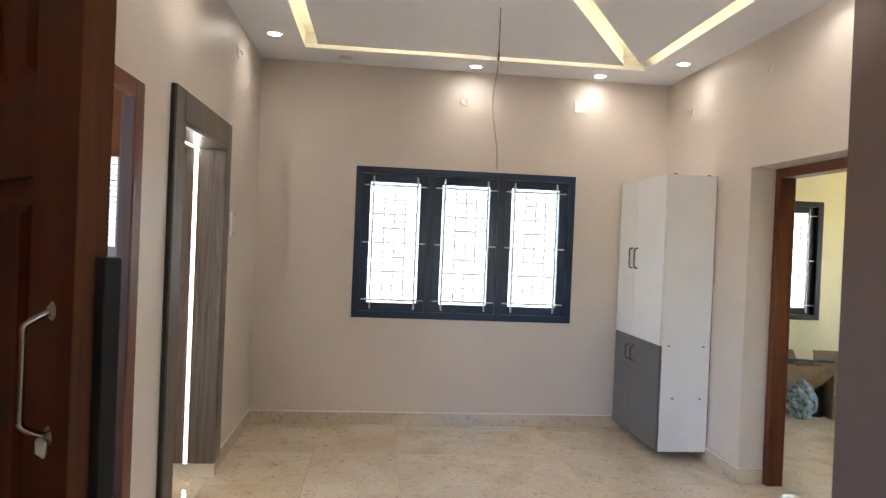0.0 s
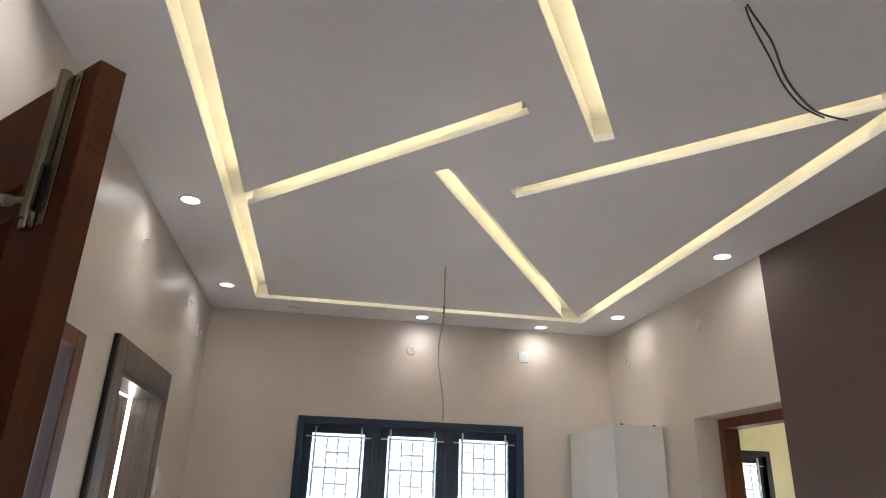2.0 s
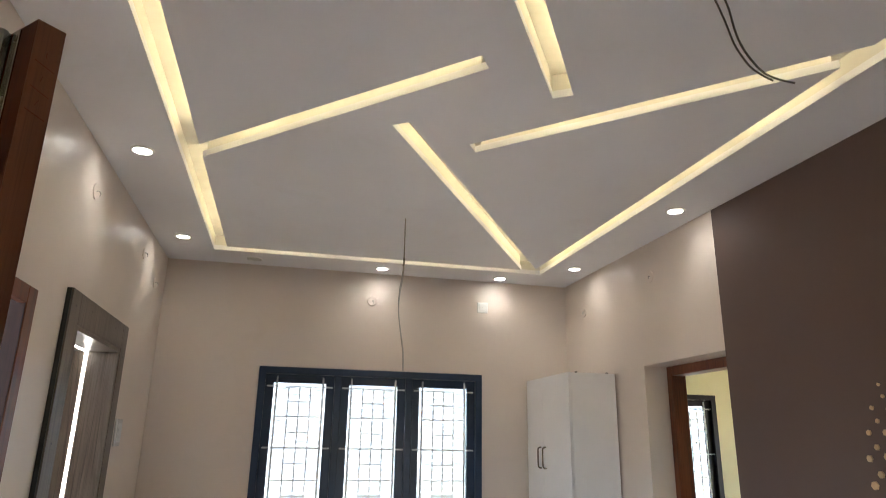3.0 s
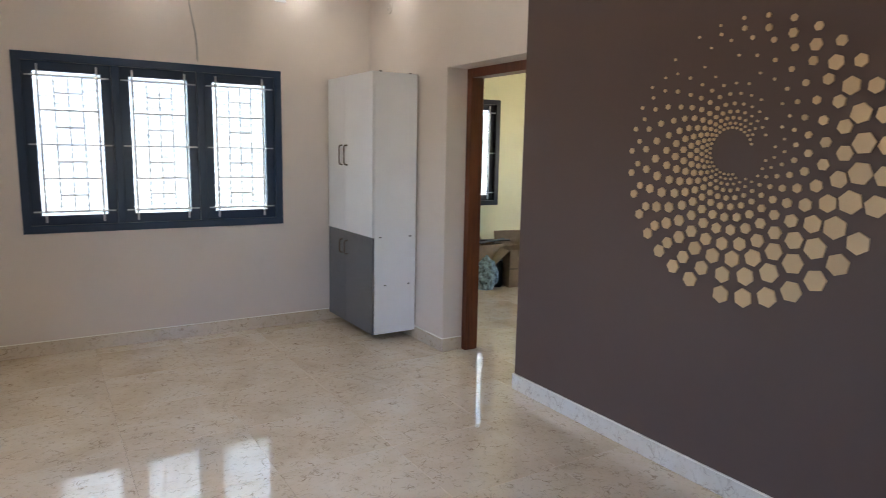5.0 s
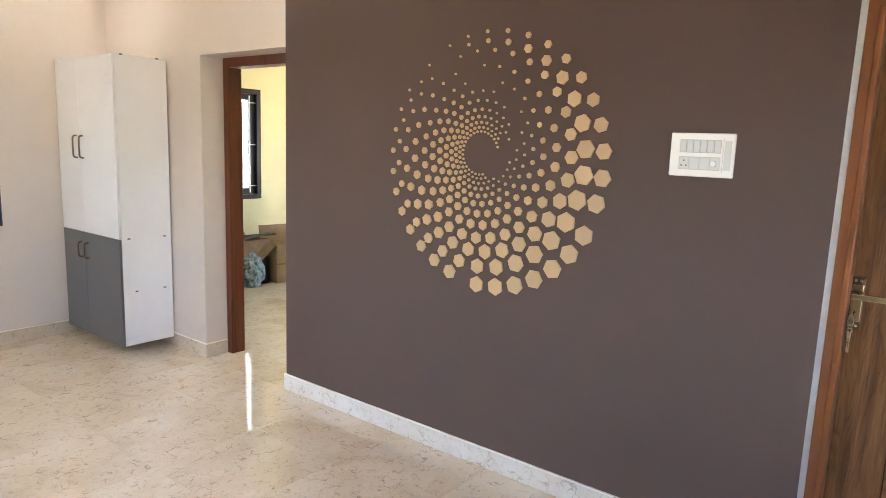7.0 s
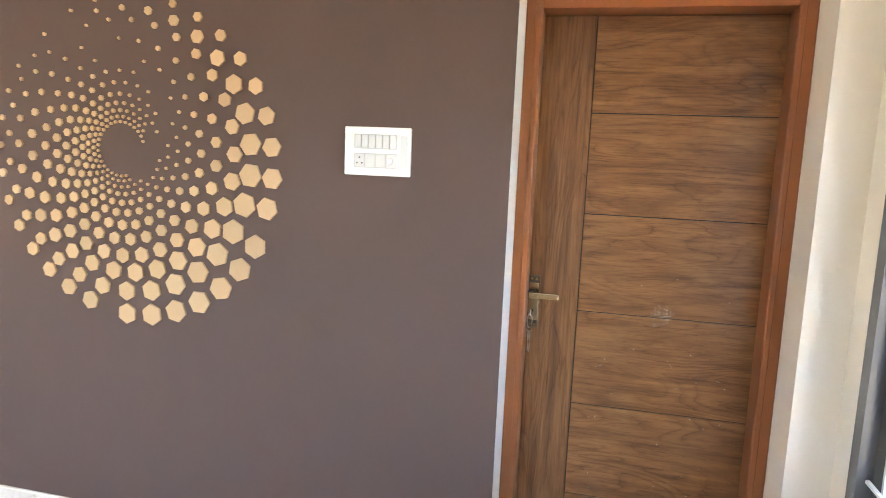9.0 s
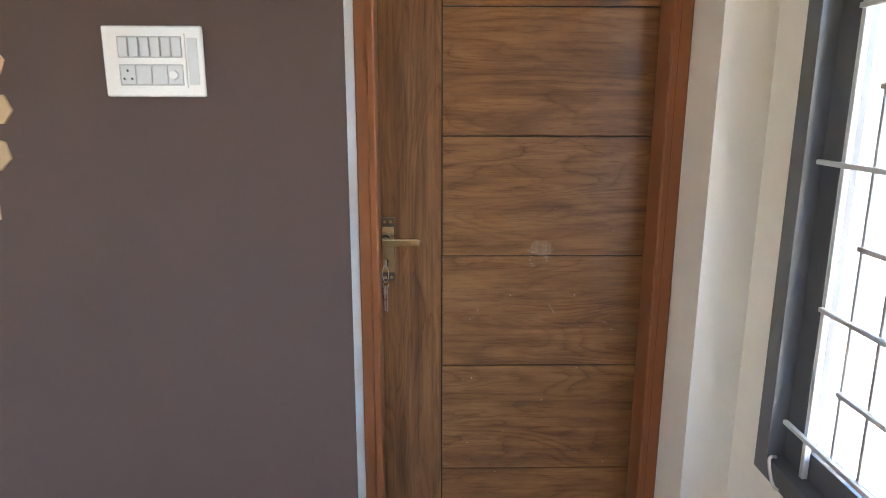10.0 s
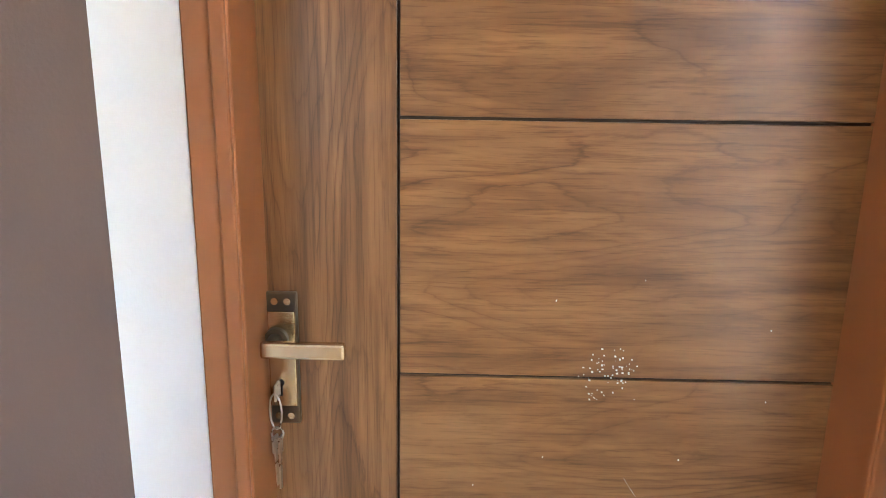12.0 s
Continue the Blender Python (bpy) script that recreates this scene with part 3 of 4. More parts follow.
barred_window("window_1", pose(WIN_N[0], YN, 0), WIN_N[1] - WIN_N[0], WIN_N[2], WIN_N[3], 3, "dark enamelled three-panel window with silver security grille")
barred_window("window_2", pose(WIN_2[0], R2[3], 0), WIN_2[1] - WIN_2[0], WIN_2[2], WIN_2[3], 2, "two-panel window with silver grille in yellow wall, enamel darkened as shaded", ENAMEL_SHADED)
win_s = barred_window("window_3", pose(WIN_S[1], YS, 0, 0, 0, 180), WIN_S[1] - WIN_S[0], WIN_S[2], WIN_S[3], 2, "tall enamelled window with silver security grille, enamel lightened for glare", ENAMEL_GLARE)
tube("stay_hook", [(0.10, -0.01, 0.66), (0.105, -0.03, 0.668), (0.115, -0.035, 0.655), (0.12, -0.03, 0.62), (0.14, -0.03, 0.60), (0.13, -0.015, 0.592)], 0.004, STEEL, win_s, "bright steel window stay hook")


def door_lining(name, x0, x1, y0, y1, z1, wy, wz, material, label, rebate=0.0):
    """A door frame without sill in a wall along y."""
    fr = tagged(new(name), label, "door frame", kind="structure")
    for nm, d in (("jamb", (x0, x1, y0, y0 + wy, 0.0, z1)), ("jamb", (x0, x1, y1 - wy, y1, 0.0, z1)), ("head", (x0, x1, y0 + wy, y1 - wy, z1 - wz, z1))):
        part(nm, boxes(d, bevel=0.004), material, fr)
    if rebate:
        for d in ((x0 - rebate, x0 + 0.02, y0 + wy * 0.6, y0 + wy * 0.95, 0.0, z1 - wz * 0.6), (x0 - rebate, x0 + 0.02, y1 - wy * 0.95, y1 - wy * 0.6, 0.0, z1 - wz * 0.6)):
            part("bead", boxes(d, bevel=0.003), material, fr)
    return fr


# walnut door
door_lining("door_frame_1", XF, XF + 0.13, FR[0], FR[1], FR[2], 0.056, 0.06, FRAME_BROWN, "glossy orange-brown painted door frame in the recess", 0.004)
D0, D1, DZ = FR[0] + 0.054, FR[1] - 0.054, 2.088
door = thing("walnut_door", (XD, 0, 0), "closed walnut laminate door with level grooved boards", "door")
part("core", boxes((0.006, 0.036, D0, D1, 0.012, DZ)), GROOVE, door)
GV = 0.106
part("lock_stile", boxes((0.0, 0.008, GV + 0.002, D1 - 0.001, 0.012, DZ), bevel=0.0012), WALNUT_V, door, "upright-grained walnut lock stile")
edges = (0.012, 0.313, 0.675, 1.032, 1.393, 1.753, DZ)
for a, b in zip(edges, edges[1:]):
    part("board", boxes((0.0, 0.008, D0 + 0.001, GV - 0.002, a + 0.0021, b - 0.0021), bevel=0.0012), WALNUT_H, door)
# chips of white paint on the boards
rng = random.Random(5)
chips = bmesh.new()
for i in range(70):
    cy = -0.20 + rng.gauss(0, 0.018) + 0.03 * (rng.random() - 0.5)
    cz = 1.045 + rng.gauss(0, 0.014)
    if i > 58:
        cy, cz = -0.175 + rng.gauss(0, 0.006), 1.005 + rng.gauss(0, 0.008)
    s = rng.uniform(0.0004, 0.0015)
    box(chips, -0.0009, 0.0, cy - s, cy + s * rng.uniform(0.4, 1.2), cz - s * 0.6, cz + s * rng.uniform(0.3, 1.6))
for i in range(26):
    cy, cz = rng.uniform(-0.45, 0.05), rng.uniform(0.3, 1.2)
    s = rng.uniform(0.0004, 0.0010)
    box(chips, -0.0009, 0.0, cy - s, cy + s, cz - s, cz + s * 2)
for i in range(8):
    cy, cz, ln = rng.uniform(-0.42, 0.04), rng.uniform(0.62, 0.98), rng.uniform(0.01, 0.05)
    dz = ln * rng.uniform(-0.5, 0.9)
    cyl(chips, (-0.0002, cy, cz), (-0.0002, cy + ln * 0.5, cz + dz), 0.00013, 4)
part("paint_specks", chips, STRIP_WHITE, door, "flecks of dried white paint")

lock = thing("door_lock", (XD, 0.269, 0), "antique brass lever lock with keys on walnut door", "door lock")
part("back_plate", boxes((-0.008, 0.0, -0.022, 0.022, 0.955, 1.153), bevel=0.002), BRASS_DARK, lock)
part("face_plate", boxes((-0.0125, -0.007, -0.0195, 0.0195, 0.984, 1.126), bevel=0.002), BRASS, lock)
for z in (1.140, 0.968):
    for y in (-0.009, 0.009):
        bm = bmesh.new()
        cyl(bm, (-0.0105, y, z), (-0.007, y, z), 0.005, 12)
        part("screw", bm, BRASS, lock)
bm = bmesh.new()
cyl(bm, (-0.055, 0.006, 1.087), (-0.010, 0.006, 1.087), 0.0105, 18)
cyl(bm, (-0.022, 0.006, 1.087), (-0.012, 0.006, 1.087), 0.0165, 24)
part("spindle", bm, BRASS_DARK, lock, smooth=False)
part("lever", boxes((-0.062, -0.048, -0.097, 0.017, 1.075, 1.098), bevel=0.004), BRASS, lock, "polished brass lever")
bm = bmesh.new()
cyl(bm, (-0.0135, 0.004, 1.020), (-0.012, 0.004, 1.020), 0.0055, 16)
box(bm, -0.0135, -0.012, 0.0015, 0.0065, 1.000, 1.020)
part("keyhole", bm, BLACK, lock)
keys = thing("key_bunch", (XD - 0.016, 0.276, 0), "bunch of steel keys hanging from the lock", "keys")
part("inserted_key", boxes((-0.022, 0.008, -0.003, 0.0, 1.002, 1.026), bevel=0.001), STEEL, keys)
tube("key_ring", [(-0.016 + 0.004 * math.sin(a), 0.010 * math.sin(a), 0.985 + 0.028 * math.cos(a)) for a in [i * math.pi / 6 for i in range(13)]], 0.0013, STEEL, keys)
tube("small_ring", [(-0.012, 0.009 * math.sin(a), 0.949 + 0.010 * math.cos(a)) for a in [i * math.pi / 6 for i in range(13)]], 0.0014, STEEL, keys)
for y, tilt in ((0.004, -3), (-0.004, 4)):
    bm = boxes((-0.0012, 0.0012, -0.0035, 0.0035, -0.078, -0.010), (-0.0014, 0.0014, -0.007, 0.007, -0.024, 0.002), bevel=0.0006)
    k = part("key", bm, STEEL, keys)
    k.matrix_basis = pose(-0.012, y, 0.944, tilt, 0, 70 if y > 0 else 84)

# doorless opening to the second room
door_lining("door_frame_2", 2.665, 2.775, OP0, OP1, OPZ, 0.062, 0.065, TEAK, "polished reddish teak door frame of the second room")

# main door
main_frame = door_lining("door_frame_3", XW - 0.024, XW + 0.012, MAIN[0], MAIN[1], MAIN[2], 0.095, 0.07, TEAK, "polished teak frame of the main entrance", 0.006)
# Two added linings; their dark colour stands in for shade on the jamb.
part("rebate_lining", boxes((XW - 0.026, XW + 0.008, MAIN[1] - 0.099, MAIN[1] - 0.0952, 0.0, MAIN[2] - 0.072)), JAMB_SHADE, main_frame, "dark lining added in the rebate to shade the jamb")
part("outer_jamb", boxes((XW - 0.119, XW - 0.053, MAIN[1] + 0.098, MAIN[1] + 0.118, 0.0, MAIN[2] - 0.002), bevel=0.002), JAMB_SHADE, main_frame)
LEN, THK, LZ = 0.81, 0.036, 2.10
ax = Vector((-0.678, 0.666, 0)).normalized()
leaf_m = Matrix(((ax.x, -ax.y, 0, -0.3275), (ax.y, ax.x, 0, 0.772), (0, 0, 1, 0), (0, 0, 0, 1)))
leaf = thing("main_door", leaf_m, "open dark mahogany panelled entrance door leaf", "door")
cols, rws = ((0.13, 0.30), (0.39, 0.68)), ((0.12, 0.50), (0.60, 1.02), (1.10, 1.60), (1.70, 1.95))
bm = bmesh.new()
sx, sz = [0.0, 0.13, 0.30, 0.39, 0.68, LEN], [0.012, 0.12, 0.50, 0.60, 1.02, 1.10, 1.60, 1.70, 1.95, LZ]
for i in range(5):
    for j in range(9):
        if i in (1, 3) and j % 2 == 1:
            continue
        box(bm, sx[i], sx[i + 1], -THK, 0.0, sz[j], sz[j + 1])
bmesh.ops.remove_doubles(bm, verts=list(bm.verts), dist=1e-5)
seen_faces = {}
for f in list(bm.faces):
    key = tuple(round(c, 4) for c in f.calc_center_median())
    seen_faces.setdefault(key, []).append(f)
bmesh.ops.delete(bm, geom=[f for fs in seen_faces.values() if len(fs) > 1 for f in fs], context="FACES_ONLY")
part("leaf_frame", bm, MAHOGANY, leaf)
for a, b in cols:
    for c, d in rws:
        bm = bmesh.new()
        box(bm, a, b, -THK + 0.012, -0.012, c, d)
        for y0, y1 in ((0.0, -0.012), (-THK, -THK + 0.012)):
            lo = [(a + 0.035, c + 0.035), (b - 0.035, c + 0.035), (b - 0.035, d - 0.035), (a + 0.035, d - 0.035)]
            ysurf, ybase = (y1 + 0.008, y1) if y0 == 0.0 else (y1 - 0.008, y1)
            hi = [(a + 0.05, c + 0.05), (b - 0.05, c + 0.05), (b - 0.05, d - 0.05), (a + 0.05, d - 0.05)]
            v0 = [bm.verts.new((x, ybase, z)) for x, z in lo]
            v1 = [bm.verts.new((x, ysurf, z)) for x, z in hi]
            bm.faces.new(v1)
            for i in range(4):
                bm.faces.new((v0[i], v0[(i + 1) % 4], v1[(i + 1) % 4], v1[i]))
        part("raised_panel", bm, MAHOGANY, leaf)
for z in (0.25, 1.05, 1.85):
    bm = boxes((LEN, LEN + 0.075, -0.010, -0.006, z - 0.05, z + 0.05))
    cyl(bm, (LEN + 0.004, -0.002, z - 0.05), (LEN + 0.004, -0.002, z + 0.05), 0.006, 12)
    part("hinge", bm, STEEL, leaf, "bright steel butt hinge")
part("edge_lipping", boxes((-0.002, 0.0005, -THK + 0.0005, -0.0005, 0.012, LZ - 0.0005)), EDGE_WOOD, leaf, "paler wood along the edge")
part("edge_strip", boxes((-0.026, -0.002, -THK - 0.006, -THK + 0.014, 0.012, 1.505), bevel=0.002), GATE, leaf, "dark metal strip along the meeting edge")
for z, lean in ((2.055, 0.006), (2.040, -0.007), (2.022, 0.007), (2.004, -0.006), (1.988, 0.008), (1.972, -0.007)):
    bm = bmesh.new()
    cyl(bm, (-0.0022, -0.012 - lean, z + 0.004), (-0.0022, -0.024 + lean, z - 0.004), 0.0007, 6)
    part("carved_mark", bm, MAHOGANY, leaf, "rough tool marks cut in the edge")
# tower bolt and pull handle on the room side
bolt = thing("tower_bolt", leaf_m @ pose(-0.024, 0, 0), "steel tower bolt at the top of the mahogany door", "bolt")
part("flange", boxes((0.060, 0.077, 0.0, 0.003, 1.870, 2.097), bevel=0.001), BOLT, bolt)
part("channel", boxes((0.081, 0.098, 0.0, 0.014, 1.955, 2.097), bevel=0.003), BOLT, bolt)
part("base_block", boxes((0.081, 0.098, 0.0, 0.015, 1.866, 1.892), bevel=0.003), BOLT, bolt)
part("slot", boxes((0.080, 0.100, 0.0, 0.004, 1.892, 1.955)), BLACK, bolt)
bm = bmesh.new()
cyl(bm, (0.0895, 0.011, 1.880), (0.0895, 0.011, 2.099), 0.0075, 14)
part("rod", bm, BOLT, bolt)
bm = bmesh.new()
cyl(bm, (0.0895, 0.012, 1.905), (0.125, 0.024, 1.909), 0.0045, 12)
cyl(bm, (0.120, 0.0225, 1.908), (0.142, 0.030, 1.911), 0.0080, 14)
part("knob", bm, STEEL, bolt, "bright steel knob")
for z in (1.90, 1.995, 2.085):
    bm = bmesh.new()
    cyl(bm, (0.0675, 0.002, z), (0.0675, 0.0045, z), 0.0045, 12)
    part("screw", bm, BRASS_DARK, bolt)
pull = thing("pull_handle", leaf_m @ pose(-0.006, 0, 0), "long brushed steel pull handle on the mahogany door", "handle")
part("grip", boxes((0.0605, 0.0675, 0.027, 0.032, 1.306, 1.420), bevel=0.002), BOLT, pull)
for z, s in ((1.420, 1), (1.306, -1)):
    tube("bracket", [(0.064, 0.0295, z - 0.004 * s), (0.064, 0.029, z + 0.002 * s), (0.0635, 0.020, z + 0.008 * s), (0.063, 0.010, z + 0.013 * s), (0.0625, 0.0, z + 0.017 * s)], 0.0042, BOLT, pull)
    bm = bmesh.new()
    cyl(bm, (0.0625, 0.0, z + 0.017 * s), (0.0625, 0.004, z + 0.017 * s), 0.012, 20, 0.007)
    part("rose", bm, BOLT, pull)

bm = bmesh.new()
bmesh.ops.create_icosphere(bm, subdivisions=2, radius=1.0)
for v in bm.verts:
    k = 1 + 0.45 * noise.noise(v.co * 2.1)
    v.co = Vector((0.060 + 0.010 * v.co.x * k, 0.008 + 0.006 * v.co.y * k, 1.278 + 0.013 * v.co.z * k))
part("torn_wrapper", bm, PLASTIC, pull, "torn white plastic wrapping")

# lit portal
PY0, PY1, PZ = 3.200, 4.372, 2.243
portal = tagged(new("portal_frame"), "grey-brown laminate portal frame with lit groove", "door frame", kind="structure")
for nm, d in (("architrave", (XW - 0.002, XW + 0.028, PY0, ARCH[0], 0.0, PZ)), ("architrave", (XW - 0.002, XW + 0.028, ARCH[1], PY1, 0.085, PZ)), ("architrave", (XW - 0.002, XW + 0.028, ARCH[0], ARCH[1], ARCH[2], PZ))):
    part(nm, boxes(d, bevel=0.003), DARK_LAM, portal)
XI = XW - 0.30
# Thin black strip draws the shadowed gap along the architrave's near edge.
part("gap_shade", boxes((XW + 0.001, XW + 0.021, PY0 - 0.007, PY0 - 0.001, 0.101, PZ - 0.002)), BLACK, portal, "black line standing for the shaded gap beside the portal")
for y, z in ((PY0 + 0.07, 2.17), (3.55, 2.19), (4.05, 2.19), (PY1 - 0.06, 2.05), (PY0 + 0.07, 1.55), (PY1 - 0.06, 1.2), (PY0 + 0.07, 0.8)):
    bm = bmesh.new()
    cyl(bm, (XW + 0.027, y, z), (XW + 0.0285, y, z), 0.006, 10)
    part("screw_head", bm, BLACK, portal)
LX0, LX1 = XW - 0.160, XW - 0.141
for a, b in ((XI, LX0), (LX1, XW + 0.026)):
    part("jamb_lining", boxes((a, b, ARCH[1] - 0.022, ARCH[1] - 0.002, 0.085, ARCH[2] - 0.002)), DARK_LAM, portal)
    part("jamb_lining", boxes((a, b, ARCH[0] + 0.002, ARCH[0] + 0.022, 0.085, ARCH[2] - 0.002)), DARK_LAM, portal)
    part("head_lining", boxes((a, b, ARCH[0] + 0.022, ARCH[1] - 0.022, ARCH[2] - 0.022, ARCH[2] - 0.002)), DARK_LAM, portal)
part("plinth", boxes((XI, XW + 0.03, ARCH[1] - 0.024, ARCH[1], 0.0, 0.083)), SKIRT, portal)
part("plinth", boxes((XI, XW + 0.0, ARCH[0], ARCH[0] + 0.024, 0.0, 0.083)), SKIRT, portal)
for nm, d in (("led_profile", (LX0 + 0.001, LX1 - 0.001, ARCH[1] - 0.025, ARCH[1] - 0.004, 0.086, ARCH[2] - 0.03)),
              ("led_profile", (LX0 + 0.001, LX1 - 0.001, ARCH[0] + 0.004, ARCH[0] + 0.025, 0.086, ARCH[2] - 0.03)),
              ("led_profile", (LX0 + 0.001, LX1 - 0.001, ARCH[0] + 0.03, ARCH[1] - 0.018, ARCH[2] - 0.025, ARCH[2] - 0.004))):
    part(nm, boxes(d), LED_WHITE, portal, "glowing white LED profile")

# ---- skirting ----
SH, SD = 0.10, 0.012


def skirt(d, material=SKIRT_TAN, tone="tan"):
    base = structure("baseboard", boxes(d, bevel=0.003), material, "polished " + tone + " marble skirting along the wall", "skirting")
    x0, x1, y0, y1, _, z = d
    part("putty_bead", boxes((x0 + 0.001, x1 - 0.001, y0 + 0.001, y1 - 0.001, z - 0.001, z + 0.005)), PAINT_CREAM, base, "thin white putty line")


skirt((XW, XE, YN - SD, YN, 0, SH))
skirt((XW, XW + SD, PY1 + 0.002, YN - SD, 0, SH))
skirt((XW, XW + SD, MAIN[1] + 0.002, PY0 - 0.002, 0, SH))
skirt((XW, XW + SD, YS, MAIN[0] - 0.002, 0, SH))
skirt((XE - SD, XE, OP1 - SD, YN - SD, 0, SH))
skirt((XE, 2.663, OP1 - SD, OP1, 0, SH))
skirt((XE - SD, XE, YR, OP0 + SD, 0, SH), SKIRT, "cream")
skirt((XE, 2.663, OP0, OP0 + SD, 0, SH), SKIRT, "cream")
skirt((XW + SD, XE - SD, YS, YS + SD, 0, SH))
skirt((XE - SD, XE, YS + SD, YP, 0, SH))
skirt((R2[0], R2[1], R2[3] - SD, R2[3], 0, SH))
skirt((R2[1] - SD, R2[1], R2[2], R2[3] - SD, 0, SH))

# ---- ceiling lights ----
LIT_AT = [(-0.782, y) for y in (1.70, 3.272, 4.78)] + [(2.29, y) for y in (3.318, 4.80)] + [(0.75, 5.27), (1.805, 5.30)]
DARK_AT = (-0.297, 5.265)


def downlight(at, lit):
    d = thing("downlight", (at[0], at[1], ZC), "round recessed white LED downlight, lit" if lit else "round recessed white LED downlight, switched off", "downlight", "ceiling downlights")
    bm = bmesh.new()
    n = 32
    prof = ((0.060, 0.0), (0.058, -0.006), (0.048, -0.008), (0.044, -0.004))
    rings = [[bm.verts.new((r * math.cos(2 * math.pi * i / n), r * math.sin(2 * math.pi * i / n), z)) for i in range(n)] for r, z in prof]
    for a, b in zip(rings, rings[1:]):
        for i in range(n):
            bm.faces.new((a[i], a[(i + 1) % n], b[(i + 1) % n], b[i]))
    part("rim", bm, PLASTIC, d, smooth=True)
    bm = bmesh.new()
    cyl(bm, (0, 0, -0.0045), (0, 0, -0.001), 0.045, 32)
    part("diffuser", bm, LED_DISC if lit else PLASTIC, d)
    if lit:
        lamp("downlight_beam", "AREA", DOWNLIGHT_W, pose(at[0], at[1], ZC - 0.012), (1.0, 0.92, 0.81), w=0.08, h=0.08, spread=radians(135))


DOWNLIGHT_W = 0.078
for s in LIT_AT:
    downlight(s, True)
downlight(DARK_AT, False)

# ---- things in the hall ----
rod = thing("fan_hook", (0.703, 3.94, 2.686), "thin grey fan hook rod hanging from ceiling", "fan hook")
bm = bmesh.new()
cyl(bm, (0, 0, 0.02), (0, 0, ZC - 2.686), 0.0045, 10)
part("rod", bm, WIRE_PALE, rod)
tube("hook", [(0, 0, 0.03), (0.004, 0, 0.0), (0.0, 0, -0.02), (-0.006, 0, -0.01)], 0.006, WIRE, rod)
tube("cable", [(0.0, 0, 0.0), (-0.006, 0.01, -0.10), (-0.03, 0, -0.20), (-0.022, 0.01, -0.36), (0.012, 0, -0.52), (0.02, 0, -0.60), (0.018, 0, -0.69)], 0.003, WIRE_PALE, rod, "pale electric cable")
tube("cable", [(0.003, 0.004, 0.0), (0.004, 0.0, -0.08), (-0.022, 0.006, -0.20), (-0.026, 0.0, -0.34), (0.006, 0.006, -0.52), (0.017, 0.004, -0.60), (0.013, 0.003, -0.68)], 0.0026, WIRE_PALE, rod)
drop = thing("ceiling_cable", (1.128, 1.36, ZC), "dark twisted electric cable hanging from ceiling", "cable")
tube("strand", [(0.01, 0, 0), (0.03, 0, -0.05), (0.080, 0, -0.12), (0.095, 0.01, -0.20), (0.105, 0, -0.28), (0.155, 0, -0.345), (0.20, 0.01, -0.362), (0.275, 0, -0.372)], 0.0032, WIRE, drop)
tube("strand", [(0.014, 0.01, 0), (0.02, 0.012, -0.05), (0.05, 0.012, -0.13), (0.075, 0.01, -0.20), (0.09, 0.01, -0.27), (0.125, 0.01, -0.32), (0.15, 0.012, -0.348), (0.21, 0.01, -0.368)], 0.003, WIRE, drop)
cap = bmesh.new()
cyl(cap, (0, 0, -0.008), (0, 0, 0.0), 0.028, 20)
part("outlet", cap, PLASTIC, drop)


def round_plate(m, label="small round white cable outlet on painted wall"):
    """Round cable outlet; local z points out of the wall."""
    p = thing("cable_outlet", m, label, "cable outlet", "wall light outlets")
    bm = bmesh.new()
    cyl(bm, (0, 0, 0.0), (0, 0, 0.006), 0.042, 28, 0.038)
    part("cover", bm, PAINT, p)
    tube("tail", [(0.0, 0.0, 0.004), (0.01, 0.012, 0.02), (0.018, -0.004, 0.03), (0.008, -0.02, 0.022)], 0.0025, WIRE_PALE, p)


round_plate(pose(0.698, YN, 2.739, 90, 0, 0))
for y, z in ((3.34, 2.767), (4.587, 2.789), (5.064, 2.691)):
    round_plate(pose(XW, y, z, 90, 0, 90))
for y, z in ((3.985, 2.74), (5.067, 2.682)):
    round_plate(pose(XE, y, z, 90, 0, -90))
sq = thing("junction_plate", pose(1.69, YN, 2.746, 90, 0, 0), "square white plastic outlet plate on painted wall", "outlet plate")
part("plate", boxes((-0.047, 0.047, -0.047, 0.047, 0, 0.012), bevel=0.004), PLASTIC, sq)
part("insert", boxes((-0.03, 0.03, -0.03, 0.03, 0.011, 0.014), bevel=0.001), PLASTIC, sq)
part("knob", boxes((-0.004, 0.004, -0.004, 0.004, 0.013, 0.018), bevel=0.001), PLASTIC_GREY, sq)


